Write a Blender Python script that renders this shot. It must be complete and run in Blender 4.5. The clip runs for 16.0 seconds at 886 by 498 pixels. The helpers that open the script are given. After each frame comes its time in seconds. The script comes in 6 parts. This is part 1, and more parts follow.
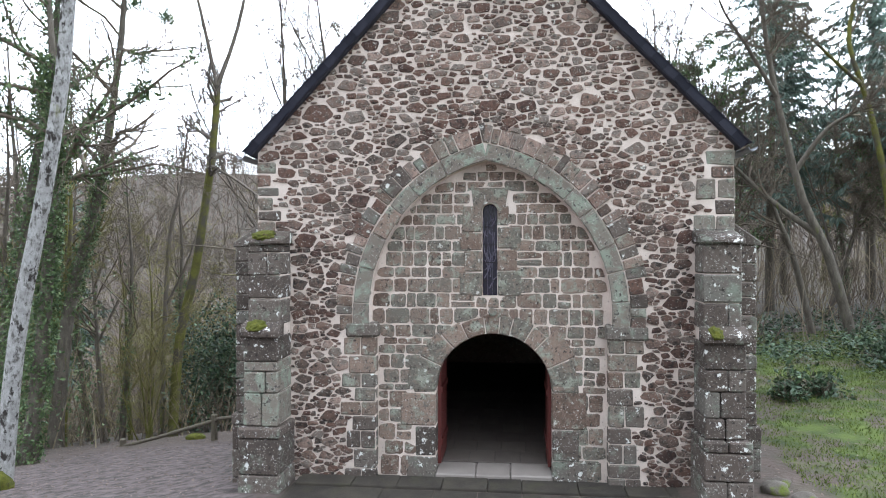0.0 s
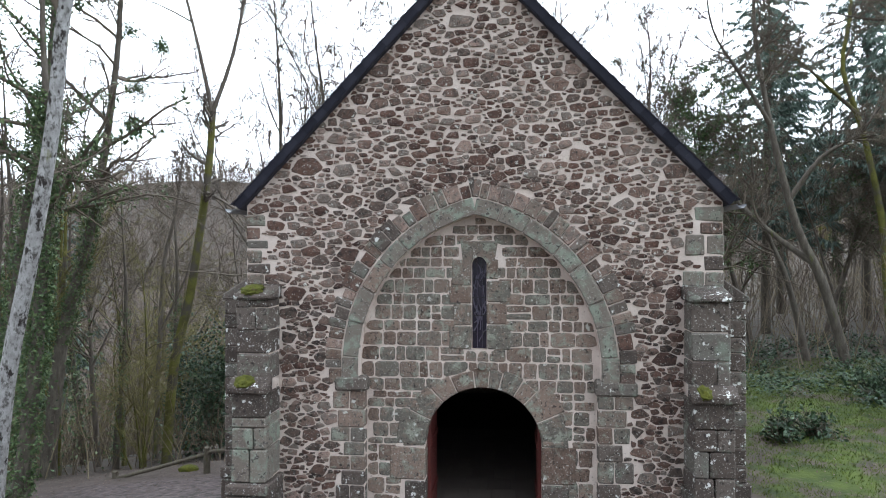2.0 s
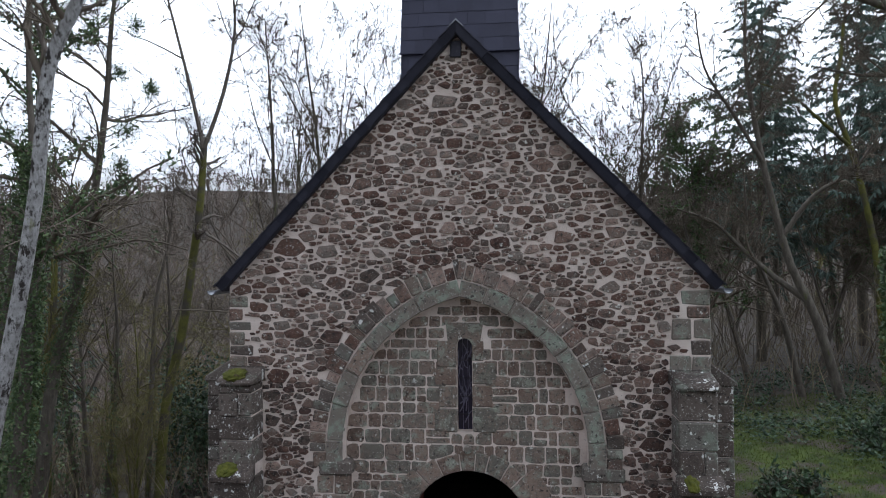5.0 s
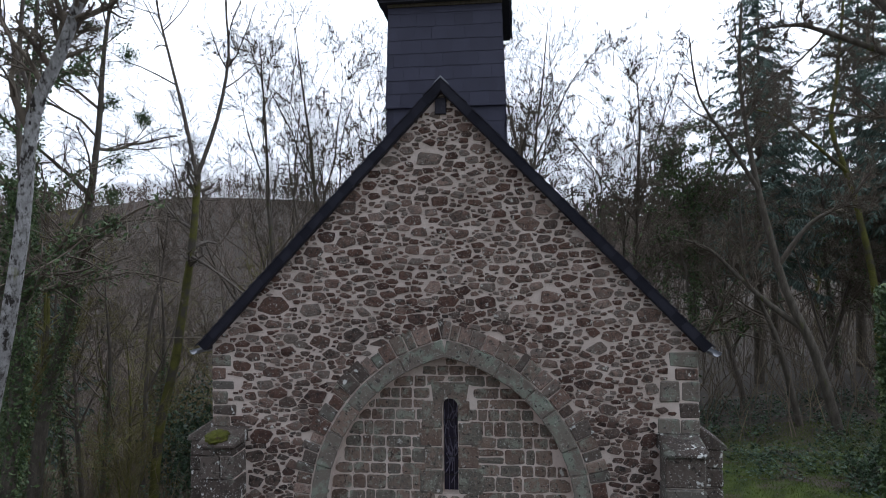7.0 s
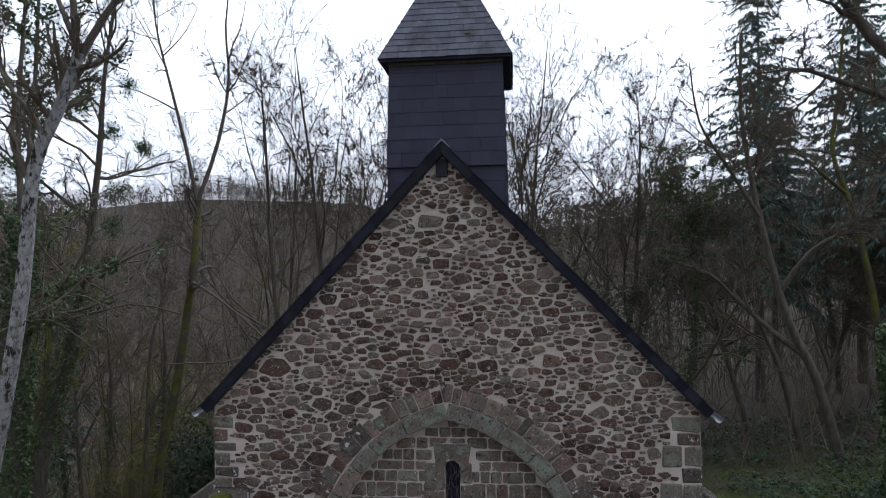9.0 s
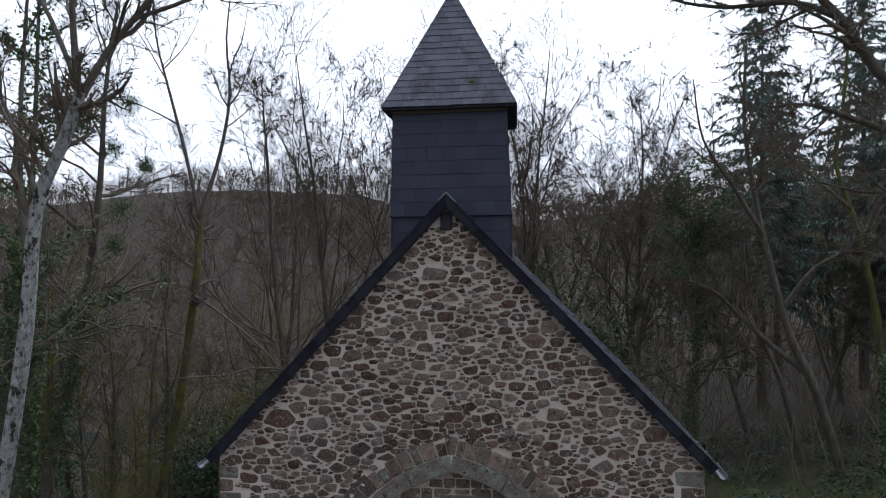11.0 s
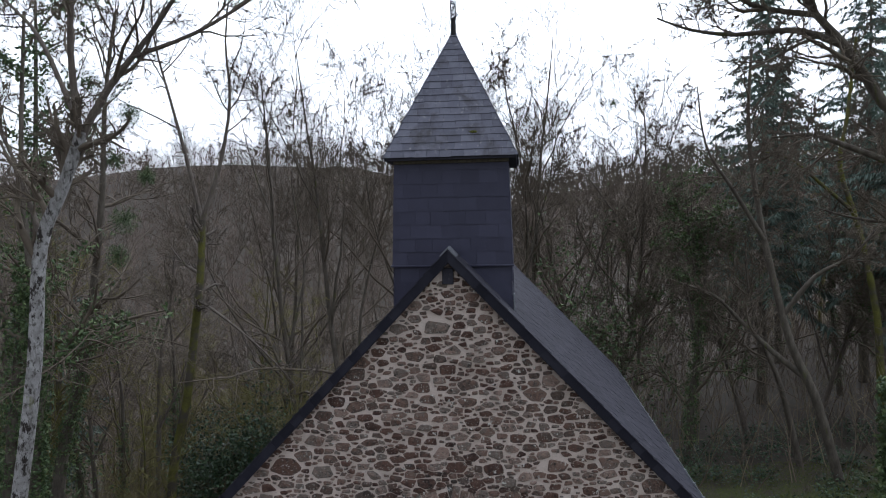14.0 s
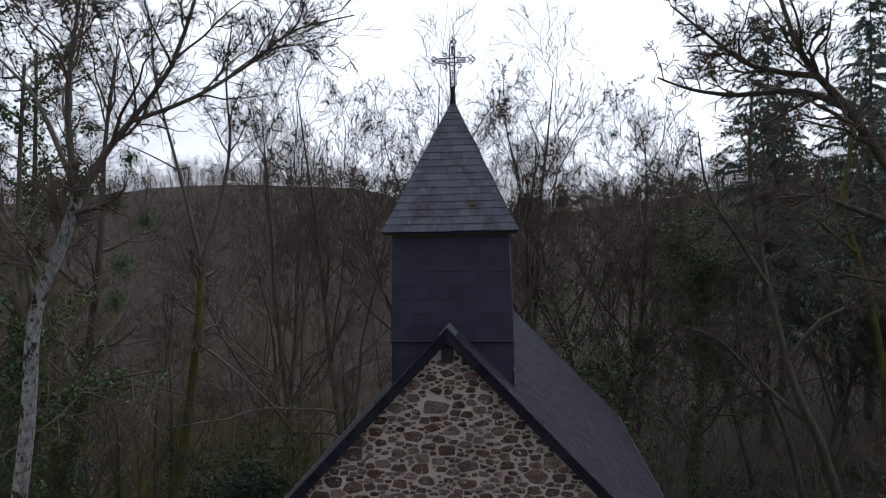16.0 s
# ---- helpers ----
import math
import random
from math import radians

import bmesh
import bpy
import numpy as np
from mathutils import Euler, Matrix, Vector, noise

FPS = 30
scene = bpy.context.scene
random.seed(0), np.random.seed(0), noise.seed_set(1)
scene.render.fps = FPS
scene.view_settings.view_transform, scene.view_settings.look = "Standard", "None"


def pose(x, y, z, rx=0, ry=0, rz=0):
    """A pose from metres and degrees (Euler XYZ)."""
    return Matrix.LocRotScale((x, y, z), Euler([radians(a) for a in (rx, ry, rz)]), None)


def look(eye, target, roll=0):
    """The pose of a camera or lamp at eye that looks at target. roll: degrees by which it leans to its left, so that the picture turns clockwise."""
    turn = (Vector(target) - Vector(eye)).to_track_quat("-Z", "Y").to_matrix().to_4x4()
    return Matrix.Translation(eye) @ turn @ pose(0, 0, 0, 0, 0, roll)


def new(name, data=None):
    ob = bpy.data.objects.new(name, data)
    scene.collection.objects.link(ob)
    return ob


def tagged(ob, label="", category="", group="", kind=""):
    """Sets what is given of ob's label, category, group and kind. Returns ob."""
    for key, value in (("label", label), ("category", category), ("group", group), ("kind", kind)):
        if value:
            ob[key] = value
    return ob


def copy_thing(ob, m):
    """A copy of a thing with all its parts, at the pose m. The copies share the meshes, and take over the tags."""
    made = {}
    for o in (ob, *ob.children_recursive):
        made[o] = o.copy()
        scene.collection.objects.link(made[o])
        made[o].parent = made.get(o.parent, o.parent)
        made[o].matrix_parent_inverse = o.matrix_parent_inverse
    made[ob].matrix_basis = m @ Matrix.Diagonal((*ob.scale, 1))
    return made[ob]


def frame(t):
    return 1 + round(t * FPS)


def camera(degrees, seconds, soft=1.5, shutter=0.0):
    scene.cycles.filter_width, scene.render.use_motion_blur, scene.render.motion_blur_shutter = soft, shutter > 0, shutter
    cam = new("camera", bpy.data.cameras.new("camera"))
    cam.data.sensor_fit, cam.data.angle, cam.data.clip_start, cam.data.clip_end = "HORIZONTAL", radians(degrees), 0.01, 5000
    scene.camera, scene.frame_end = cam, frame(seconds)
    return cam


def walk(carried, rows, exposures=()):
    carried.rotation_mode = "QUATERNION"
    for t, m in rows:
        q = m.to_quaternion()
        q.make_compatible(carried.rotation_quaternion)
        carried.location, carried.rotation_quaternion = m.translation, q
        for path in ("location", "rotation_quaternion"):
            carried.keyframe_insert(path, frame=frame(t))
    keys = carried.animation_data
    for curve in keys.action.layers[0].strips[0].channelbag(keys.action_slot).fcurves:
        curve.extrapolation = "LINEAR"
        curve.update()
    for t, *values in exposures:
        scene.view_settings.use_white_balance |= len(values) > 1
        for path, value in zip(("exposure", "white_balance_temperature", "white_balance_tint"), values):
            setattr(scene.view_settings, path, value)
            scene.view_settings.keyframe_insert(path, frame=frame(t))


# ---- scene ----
cam = camera(68.1, 16.0, 1.05)
PATH = [
    (0, (0.411, -10.714, 3.866), (0.193, -8.726, 3.862), -0.1),
    (0.5, (0.426, -10.743, 4.048), (0.21, -8.755, 4.053), -0.1),
    (1, (0.459, -10.732, 4.26), (0.242, -8.744, 4.265), -0.1),
    (1.5, (0.499, -10.71, 4.462), (0.282, -8.722, 4.472), -0.1),
    (2, (0.571, -10.681, 4.651), (0.356, -8.693, 4.666), -0.1),
    (2.5, (0.643, -10.653, 4.843), (0.43, -8.665, 4.86), -0.2),
    (3, (0.699, -10.619, 5.046), (0.486, -8.63, 5.066), -0.2),
    (3.5, (0.715, -10.6, 5.23), (0.502, -8.612, 5.256), -0.2),
    (4, (0.719, -10.598, 5.453), (0.507, -8.609, 5.48), -0.3),
    (6.5, (1.001, -10.433, 6.58), (0.788, -8.445, 6.617), -0.6),
    (7, (1.049, -10.402, 6.793), (0.835, -8.414, 6.835), -0.6),
    (7.5, (1.077, -10.381, 7.036), (0.86, -8.394, 7.078), -0.7),
    (8, (1.076, -10.395, 7.286), (0.858, -8.407, 7.327), -0.7),
    (8.5, (1.069, -10.406, 7.54), (0.85, -8.418, 7.581), -0.7),
    (9, (1.042, -10.414, 7.812), (0.827, -8.426, 7.851), -0.8),
    (9.5, (1.047, -10.411, 8.081), (0.829, -8.423, 8.115), -0.8),
    (10, (1.032, -10.405, 8.341), (0.814, -8.417, 8.37), -0.8),
    (12.5, (0.985, -10.423, 9.529), (0.765, -8.436, 9.458), -1.0),
    (13, (1.018, -10.435, 9.733), (0.794, -8.45, 9.642), -1.0),
    (13.5, (1.027, -10.433, 9.95), (0.802, -8.448, 9.86), -1.0),
    (14, (1.038, -10.441, 10.191), (0.811, -8.456, 10.104), -1.1),
    (14.5, (1.048, -10.424, 10.464), (0.822, -8.437, 10.423), -1.0),
    (15, (0.993, -10.398, 10.708), (0.776, -8.41, 10.69), -1.1),
    (15.5, (0.974, -10.331, 10.94), (0.761, -8.343, 10.912), -0.9),
    (16, (1.066, -10.24, 11.138), (0.836, -8.253, 11.104), -1.1),
]

# ---- exposure and walk ----
EXPOSURES = [(0, 0.17, 5850, 8), (1, -0.02, 5850, 8), (2, -0.26, 5850, 8), (4, -0.9, 5800, 10), (6.5, -1.38, 5750, 12), (8, -1.56, 5750, 12), (10, -1.7, 5750, 12), (12.5, -1.7, 5750, 12), (13.4, -1.58, 5800, 12), (14, -1.42, 5850, 12), (15, -1.85, 5850, 12), (16, -2.2, 5900, 13)]
walk(cam, [(t, look(eye, target, roll)) for t, eye, target, roll in PATH], EXPOSURES)

# ---- world and sun: bright overcast, the sun behind thin cloud beyond the chapel ----
SUN_EL, SUN_AZ = radians(32), radians(20)
world = bpy.data.worlds.new("world")
scene.world = world
world.use_nodes = True
wn, wl = world.node_tree.nodes, world.node_tree.links
wn.clear()
w_out = wn.new("ShaderNodeOutputWorld")
w_sky = wn.new("ShaderNodeTexSky")
w_sky.sky_type, w_sky.sun_disc = "NISHITA", False
w_sky.sun_elevation, w_sky.sun_rotation = SUN_EL, SUN_AZ
w_bg = wn.new("ShaderNodeBackground")
w_bg.inputs["Strength"].default_value = 0.10
w_cloud = wn.new("ShaderNodeBackground")
w_cloud.inputs["Strength"].default_value = 1.0
w_tc = wn.new("ShaderNodeTexCoord")
w_map = wn.new("ShaderNodeMapping")
w_map.inputs["Scale"].default_value = (1.6, 1.6, 4.0)
w_noise = wn.new("ShaderNodeTexNoise")
w_noise.inputs["Scale"].default_value, w_noise.inputs["Detail"].default_value = 1.7, 6
w_ramp = wn.new("ShaderNodeValToRGB")
w_ramp.color_ramp.elements[0].position, w_ramp.color_ramp.elements[0].color = 0.34, (0.70, 0.70, 0.70, 1)
w_ramp.color_ramp.elements[1].position, w_ramp.color_ramp.elements[1].color = 0.56, (1, 1, 1, 1)
w_dot = wn.new("ShaderNodeVectorMath")
w_dot.operation = "DOT_PRODUCT"
w_dot.inputs[1].default_value = (math.sin(SUN_AZ) * math.cos(SUN_EL), math.cos(SUN_AZ) * math.cos(SUN_EL), math.sin(SUN_EL))
w_glow = wn.new("ShaderNodeMapRange")
w_glow.inputs["From Min"].default_value, w_glow.inputs["From Max"].default_value = -0.6, 0.9
w_glow.inputs["To Min"].default_value, w_glow.inputs["To Max"].default_value = 1.15, 6.5
w_mix = wn.new("ShaderNodeMixShader")
w_tint = wn.new("ShaderNodeVectorMath")
w_tint.operation = "SCALE"
w_tint.inputs[0].default_value = (0.95, 0.975, 1.0)
wl.new(w_tc.outputs["Generated"], w_map.inputs["Vector"])
wl.new(w_map.outputs["Vector"], w_noise.inputs["Vector"])
wl.new(w_noise.outputs["Fac"], w_ramp.inputs["Fac"])
wl.new(w_tc.outputs["Generated"], w_dot.inputs[0])
wl.new(w_dot.outputs["Value"], w_glow.inputs["Value"])
wl.new(w_glow.outputs["Result"], w_tint.inputs["Scale"])
wl.new(w_tint.outputs["Vector"], w_cloud.inputs["Color"])
wl.new(w_sky.outputs["Color"], w_bg.inputs["Color"])
wl.new(w_ramp.outputs["Color"], w_mix.inputs["Fac"])
wl.new(w_bg.outputs["Background"], w_mix.inputs[1])
wl.new(w_cloud.outputs["Background"], w_mix.inputs[2])
wl.new(w_mix.outputs["Shader"], w_out.inputs["Surface"])
sun = new("sun", bpy.data.lights.new("sun", "SUN"))
sun.data.energy, sun.data.angle, sun.data.color = 0.7, radians(25), (1.0, 0.96, 0.9)
sun.matrix_world = look((0, 0, 60), (-math.sin(SUN_AZ) * math.cos(SUN_EL), -math.cos(SUN_AZ) * math.cos(SUN_EL), 60 - math.sin(SUN_EL)))


# ---- materials ----
def material(name, ramp, scale=6.0, rough=0.9, bump=0.4, rand="", spread=0.65, spots=(), stretch=(1, 1, 1), fine=60.0, spec=0.3, metal=0.0, depth=0.02):
    """ramp: colours from dark to light. rand: object or island. spots: (colour, noise scale, from, to) layers of lichen, moss or stain."""
    m = bpy.data.materials.new(name)
    m.use_nodes = True
    nt = m.node_tree
    nodes, links = nt.nodes, nt.links
    b = nodes["Principled BSDF"]
    b.inputs["Roughness"].default_value, b.inputs["Metallic"].default_value = rough, metal
    b.inputs["Specular IOR Level"].default_value = spec
    tc = nodes.new("ShaderNodeTexCoord")
    mp = nodes.new("ShaderNodeMapping")
    mp.inputs["Scale"].default_value = stretch
    links.new(tc.outputs["Object"], mp.inputs["Vector"])

    def noise_at(s, detail=5, rough_n=0.6):
        n = nodes.new("ShaderNodeTexNoise")
        n.inputs["Scale"].default_value, n.inputs["Detail"].default_value, n.inputs["Roughness"].default_value = s, detail, rough_n
        links.new(mp.outputs["Vector"], n.inputs["Vector"])
        return n.outputs["Fac"]

    def math_node(op, a, c):
        n = nodes.new("ShaderNodeMath")
        n.operation = op
        for i, v in enumerate((a, c)):
            if isinstance(v, (int, float)):
                n.inputs[i].default_value = v
            else:
                links.new(v, n.inputs[i])
        return n.outputs[0]

    big, small = noise_at(scale), noise_at(fine, 3)
    value = math_node("ADD", math_node("MULTIPLY", big, 0.7), math_node("MULTIPLY", small, 0.3))
    value = math_node("ADD", math_node("MULTIPLY", math_node("SUBTRACT", value, 0.5), 1.9), 0.5)
    if rand:
        src = nodes.new("ShaderNodeObjectInfo").outputs["Random"] if rand == "object" else nodes.new("ShaderNodeNewGeometry").outputs["Random Per Island"]
        value = math_node("ADD", math_node("MULTIPLY", src, spread), math_node("MULTIPLY", value, 1 - spread))
    cr = nodes.new("ShaderNodeValToRGB")
    while len(cr.color_ramp.elements) < len(ramp):
        cr.color_ramp.elements.new(0.5)
    for i, c in enumerate(ramp):
        cr.color_ramp.elements[i].position = 0.08 + 0.84 * i / max(1, len(ramp) - 1)
        cr.color_ramp.elements[i].color = (*c, 1)
    links.new(value, cr.inputs["Fac"])
    colour = cr.outputs["Color"]
    height = math_node("ADD", math_node("MULTIPLY", big, 0.6), math_node("MULTIPLY", small, 0.4))
    for c, s, lo, hi in spots:
        mr = nodes.new("ShaderNodeMapRange")
        mr.inputs["From Min"].default_value, mr.inputs["From Max"].default_value = lo, hi
        f = noise_at(s, 4, 0.65)
        links.new(f, mr.inputs["Value"])
        mx = nodes.new("ShaderNodeMix")
        mx.data_type = "RGBA"
        links.new(mr.outputs["Result"], mx.inputs["Factor"])
        links.new(colour, mx.inputs["A"])
        mx.inputs["B"].default_value = (*c, 1)
        colour = mx.outputs["Result"]
    links.new(colour, b.inputs["Base Color"])
    bp = nodes.new("ShaderNodeBump")
    bp.inputs["Strength"].default_value, bp.inputs["Distance"].default_value = bump, depth
    links.new(height, bp.inputs["Height"])
    links.new(bp.outputs["Normal"], b.inputs["Normal"])
    return m


WHITE_LICHEN = ((0.55, 0.54, 0.50), 10.0, 0.635, 0.67)
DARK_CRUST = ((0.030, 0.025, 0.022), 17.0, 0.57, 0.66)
PITS = ((0.045, 0.036, 0.031), 55.0, 0.58, 0.64)
FINE_LICHEN = ((0.44, 0.42, 0.38), 38.0, 0.60, 0.66)
GREEN_LICHEN = ((0.245, 0.252, 0.205), 4.5, 0.53, 0.65)
STONE = [(0.026, 0.015, 0.013), (0.066, 0.036, 0.028), (0.128, 0.072, 0.054), (0.082, 0.064, 0.054), (0.195, 0.122, 0.095), (0.150, 0.130, 0.112), (0.27, 0.185, 0.150), (0.36, 0.295, 0.255)]
ASHLAR = [(0.058, 0.043, 0.035), (0.140, 0.095, 0.073), (0.185, 0.140, 0.113), (0.118, 0.112, 0.093), (0.230, 0.162, 0.128), (0.190, 0.172, 0.142)]
stone_one = material("rubble stone", STONE, 9, 0.92, 1.0, "object", 0.62, [DARK_CRUST, PITS, FINE_LICHEN, WHITE_LICHEN])
stone_many = material("rubble stone field", STONE, 9, 0.92, 1.0, "island", 0.62, [DARK_CRUST, PITS, FINE_LICHEN, WHITE_LICHEN])
stone_dark = material("dark-spotted rubble stone", [(0.025, 0.015, 0.013), (0.060, 0.034, 0.028), (0.115, 0.069, 0.054), (0.076, 0.060, 0.051), (0.161, 0.106, 0.085), (0.218, 0.172, 0.144)], 9, 0.92, 1.0, "island", 0.62,
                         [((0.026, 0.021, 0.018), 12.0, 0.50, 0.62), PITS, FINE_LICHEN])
ashlar_stone = material("granite ashlar", ASHLAR, 8, 0.9, 0.6, "object", 0.6, [GREEN_LICHEN, DARK_CRUST, PITS, FINE_LICHEN, ((0.46, 0.45, 0.41), 7.0, 0.64, 0.68)])
arch_stone = material("lichened granite", [(0.120, 0.097, 0.082), (0.170, 0.145, 0.121), (0.190, 0.184, 0.150)], 7, 0.9, 0.6, "object", 0.4,
                      [((0.225, 0.25, 0.20), 4.0, 0.49, 0.60), ((0.06, 0.05, 0.045), 16.0, 0.57, 0.64), FINE_LICHEN])
buttress_stone = material("buttress granite", [(0.045, 0.037, 0.031), (0.085, 0.066, 0.056), (0.115, 0.094, 0.080), (0.13, 0.125, 0.108)], 7, 0.92, 0.7, "object", 0.6,
                          [((0.17, 0.185, 0.15), 3.0, 0.56, 0.68), DARK_CRUST, FINE_LICHEN, ((0.60, 0.60, 0.57), 8.0, 0.615, 0.64)])
mortar = material("lime mortar", [(0.456, 0.375, 0.326), (0.601, 0.510, 0.454), (0.708, 0.630, 0.571)], 2.4, 0.95, 0.9, fine=70, spots=[((0.36, 0.30, 0.255), 1.1, 0.52, 0.78), ((0.16, 0.13, 0.11), 26.0, 0.62, 0.70)])
moss = material("cushion moss", [(0.03, 0.034, 0.008), (0.075, 0.08, 0.012), (0.13, 0.13, 0.02)], 14, 1.0, 1.0, fine=120, spots=[((0.05, 0.035, 0.02), 9, 0.6, 0.68)])
slate_one = material("slate", [(0.019, 0.018, 0.026), (0.031, 0.030, 0.041), (0.049, 0.048, 0.061)], 5, 0.85, 0.35, "object", 0.5, [((0.09, 0.088, 0.098), 7, 0.60, 0.74)], spec=0.25)
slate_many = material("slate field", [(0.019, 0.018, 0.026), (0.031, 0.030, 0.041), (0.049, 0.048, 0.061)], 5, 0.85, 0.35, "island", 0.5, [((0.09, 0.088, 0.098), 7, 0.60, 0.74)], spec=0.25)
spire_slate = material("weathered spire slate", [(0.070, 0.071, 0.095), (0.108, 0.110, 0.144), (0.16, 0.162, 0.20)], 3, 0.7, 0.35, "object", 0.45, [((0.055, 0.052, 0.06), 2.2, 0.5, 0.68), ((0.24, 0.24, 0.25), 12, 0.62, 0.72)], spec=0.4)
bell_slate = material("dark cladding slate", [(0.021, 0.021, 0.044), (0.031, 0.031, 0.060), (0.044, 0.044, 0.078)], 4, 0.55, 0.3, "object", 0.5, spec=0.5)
verge_slate = material("near-black verge slate", [(0.012, 0.012, 0.018), (0.020, 0.020, 0.029), (0.034, 0.034, 0.046)], 4, 0.8, 0.3, "object", 0.6, spec=0.15)
zinc = material("zinc", [(0.20, 0.21, 0.23), (0.30, 0.31, 0.33)], 5, 0.45, 0.1, metal=0.7, spec=0.5)
iron = material("wrought iron", [(0.012, 0.012, 0.014), (0.03, 0.028, 0.028)], 20, 0.6, 0.2, metal=0.4)
door_wood = material("red-brown door paint", [(0.075, 0.018, 0.016), (0.115, 0.028, 0.024)], 5, 0.6, 0.25, stretch=(6, 6, 0.6))
oak_wood = material("weathered wood", [(0.045, 0.038, 0.028), (0.10, 0.085, 0.065), (0.13, 0.12, 0.085)], 7, 0.95, 0.6, stretch=(4, 4, 0.8), spots=[((0.08, 0.10, 0.02), 3, 0.58, 0.72)])
tile_stone = material("worn floor tile", [(0.17, 0.145, 0.13), (0.25, 0.22, 0.20)], 3, 0.75, 0.3, "object", 0.4)
# copy of the floor tile with the nave's shade put into its colour
nave_tile = material("shade-dark worn nave tile", [(0.075, 0.062, 0.055), (0.13, 0.108, 0.095)], 3, 0.8, 0.3, "object", 0.4)
# plaster colour lowered too, so the inside of the nave goes black
plaster = material("shade-dark old plaster", [(0.05, 0.045, 0.042), (0.08, 0.075, 0.07)], 2, 0.95, 0.3)
glass_dark = material("dark leaded glass", [(0.010, 0.009, 0.020), (0.028, 0.022, 0.050)], 12, 0.25, 0.15, spec=0.5)
lead = material("lead came", [(0.13, 0.12, 0.17), (0.20, 0.19, 0.26)], 20, 0.6, 0.1, metal=0.2)
bark_dark = material("dark bark", [(0.051, 0.045, 0.036), (0.115, 0.099, 0.081), (0.189, 0.169, 0.135)], 3, 0.95, 1.0, stretch=(3, 3, 0.8), fine=25, spots=[((0.10, 0.12, 0.02), 1.3, 0.60, 0.74)], depth=0.04)
bark_grey = material("grey-brown bark", [(0.075, 0.062, 0.053), (0.144, 0.122, 0.103), (0.225, 0.200, 0.169)], 3, 0.95, 0.9, stretch=(3, 3, 0.8), fine=25, spots=[((0.12, 0.13, 0.03), 1.1, 0.60, 0.76)], depth=0.04)
bark_moss = material("moss-covered bark", [(0.060, 0.055, 0.028), (0.118, 0.116, 0.030), (0.18, 0.178, 0.042)], 2.2, 1.0, 1.0, fine=25, spots=[((0.085, 0.074, 0.060), 1.3, 0.48, 0.60)], depth=0.04)
bark_birch = material("white birch bark", [(0.15, 0.145, 0.138), (0.31, 0.303, 0.295), (0.48, 0.473, 0.465)], 5, 0.9, 0.8, stretch=(2.0, 2.0, 1.1), fine=34,
                      spots=[((0.10, 0.095, 0.085), 6.0, 0.52, 0.64), ((0.030, 0.025, 0.022), 2.6, 0.56, 0.62), ((0.13, 0.135, 0.03), 0.9, 0.62, 0.70)], depth=0.03)
twig_mat = material("bare twigs", [(0.070, 0.056, 0.044), (0.140, 0.115, 0.088), (0.238, 0.203, 0.155)], 1.2, 0.95, 0.3)
moss_twig = material("mossy twigs", [(0.081, 0.065, 0.038), (0.169, 0.151, 0.061), (0.270, 0.250, 0.088)], 0.9, 0.95, 0.3)
far_twig = material("far bare wood", [(0.062, 0.047, 0.040), (0.143, 0.109, 0.088), (0.248, 0.199, 0.160)], 0.3, 1.0, 0.2, "island", 0.7)
brush_mat = material("brown brushwood", [(0.079, 0.061, 0.050), (0.171, 0.135, 0.101), (0.285, 0.245, 0.144)], 0.5, 0.95, 0.2, "island", 0.6)
needle = material("spruce needles", [(0.055, 0.089, 0.076), (0.121, 0.167, 0.138), (0.205, 0.251, 0.209)], 1.5, 0.8, 0.2, "island", 0.6)
ivy_leaf = material("ivy leaves", [(0.034, 0.061, 0.024), (0.071, 0.116, 0.041), (0.145, 0.196, 0.076)], 2, 0.55, 0.2, "island", 0.8, spec=0.4)
laurel_leaf = material("evergreen leaves", [(0.016, 0.034, 0.018), (0.033, 0.065, 0.029), (0.072, 0.117, 0.052)], 2, 0.45, 0.2, "island", 0.8, spec=0.45)
grass_mat = material("grass blades", [(0.049, 0.072, 0.013), (0.091, 0.128, 0.021), (0.166, 0.180, 0.036)], 0.7, 0.8, 0.1, "island", 0.5)
litter_mat = material("dead leaves", [(0.06, 0.044, 0.037), (0.11, 0.083, 0.070), (0.18, 0.14, 0.12)], 2, 0.9, 0.2, "island", 0.8)
rock_mat = material("ground stone", [(0.07, 0.06, 0.05), (0.13, 0.115, 0.10)], 6, 0.95, 0.8, spots=[((0.09, 0.11, 0.02), 3, 0.5, 0.62)])
apron_mat = material("damp paving", [(0.018, 0.015, 0.013), (0.04, 0.034, 0.028), (0.07, 0.06, 0.045)], 3, 0.95, 0.9, "object", 0.3, spots=[((0.05, 0.045, 0.03), 2, 0.55, 0.7)])


def smooth(a, b, v):
    u = min(1.0, max(0.0, (v - a) / (b - a)))
    return u * u * (3 - 2 * u)


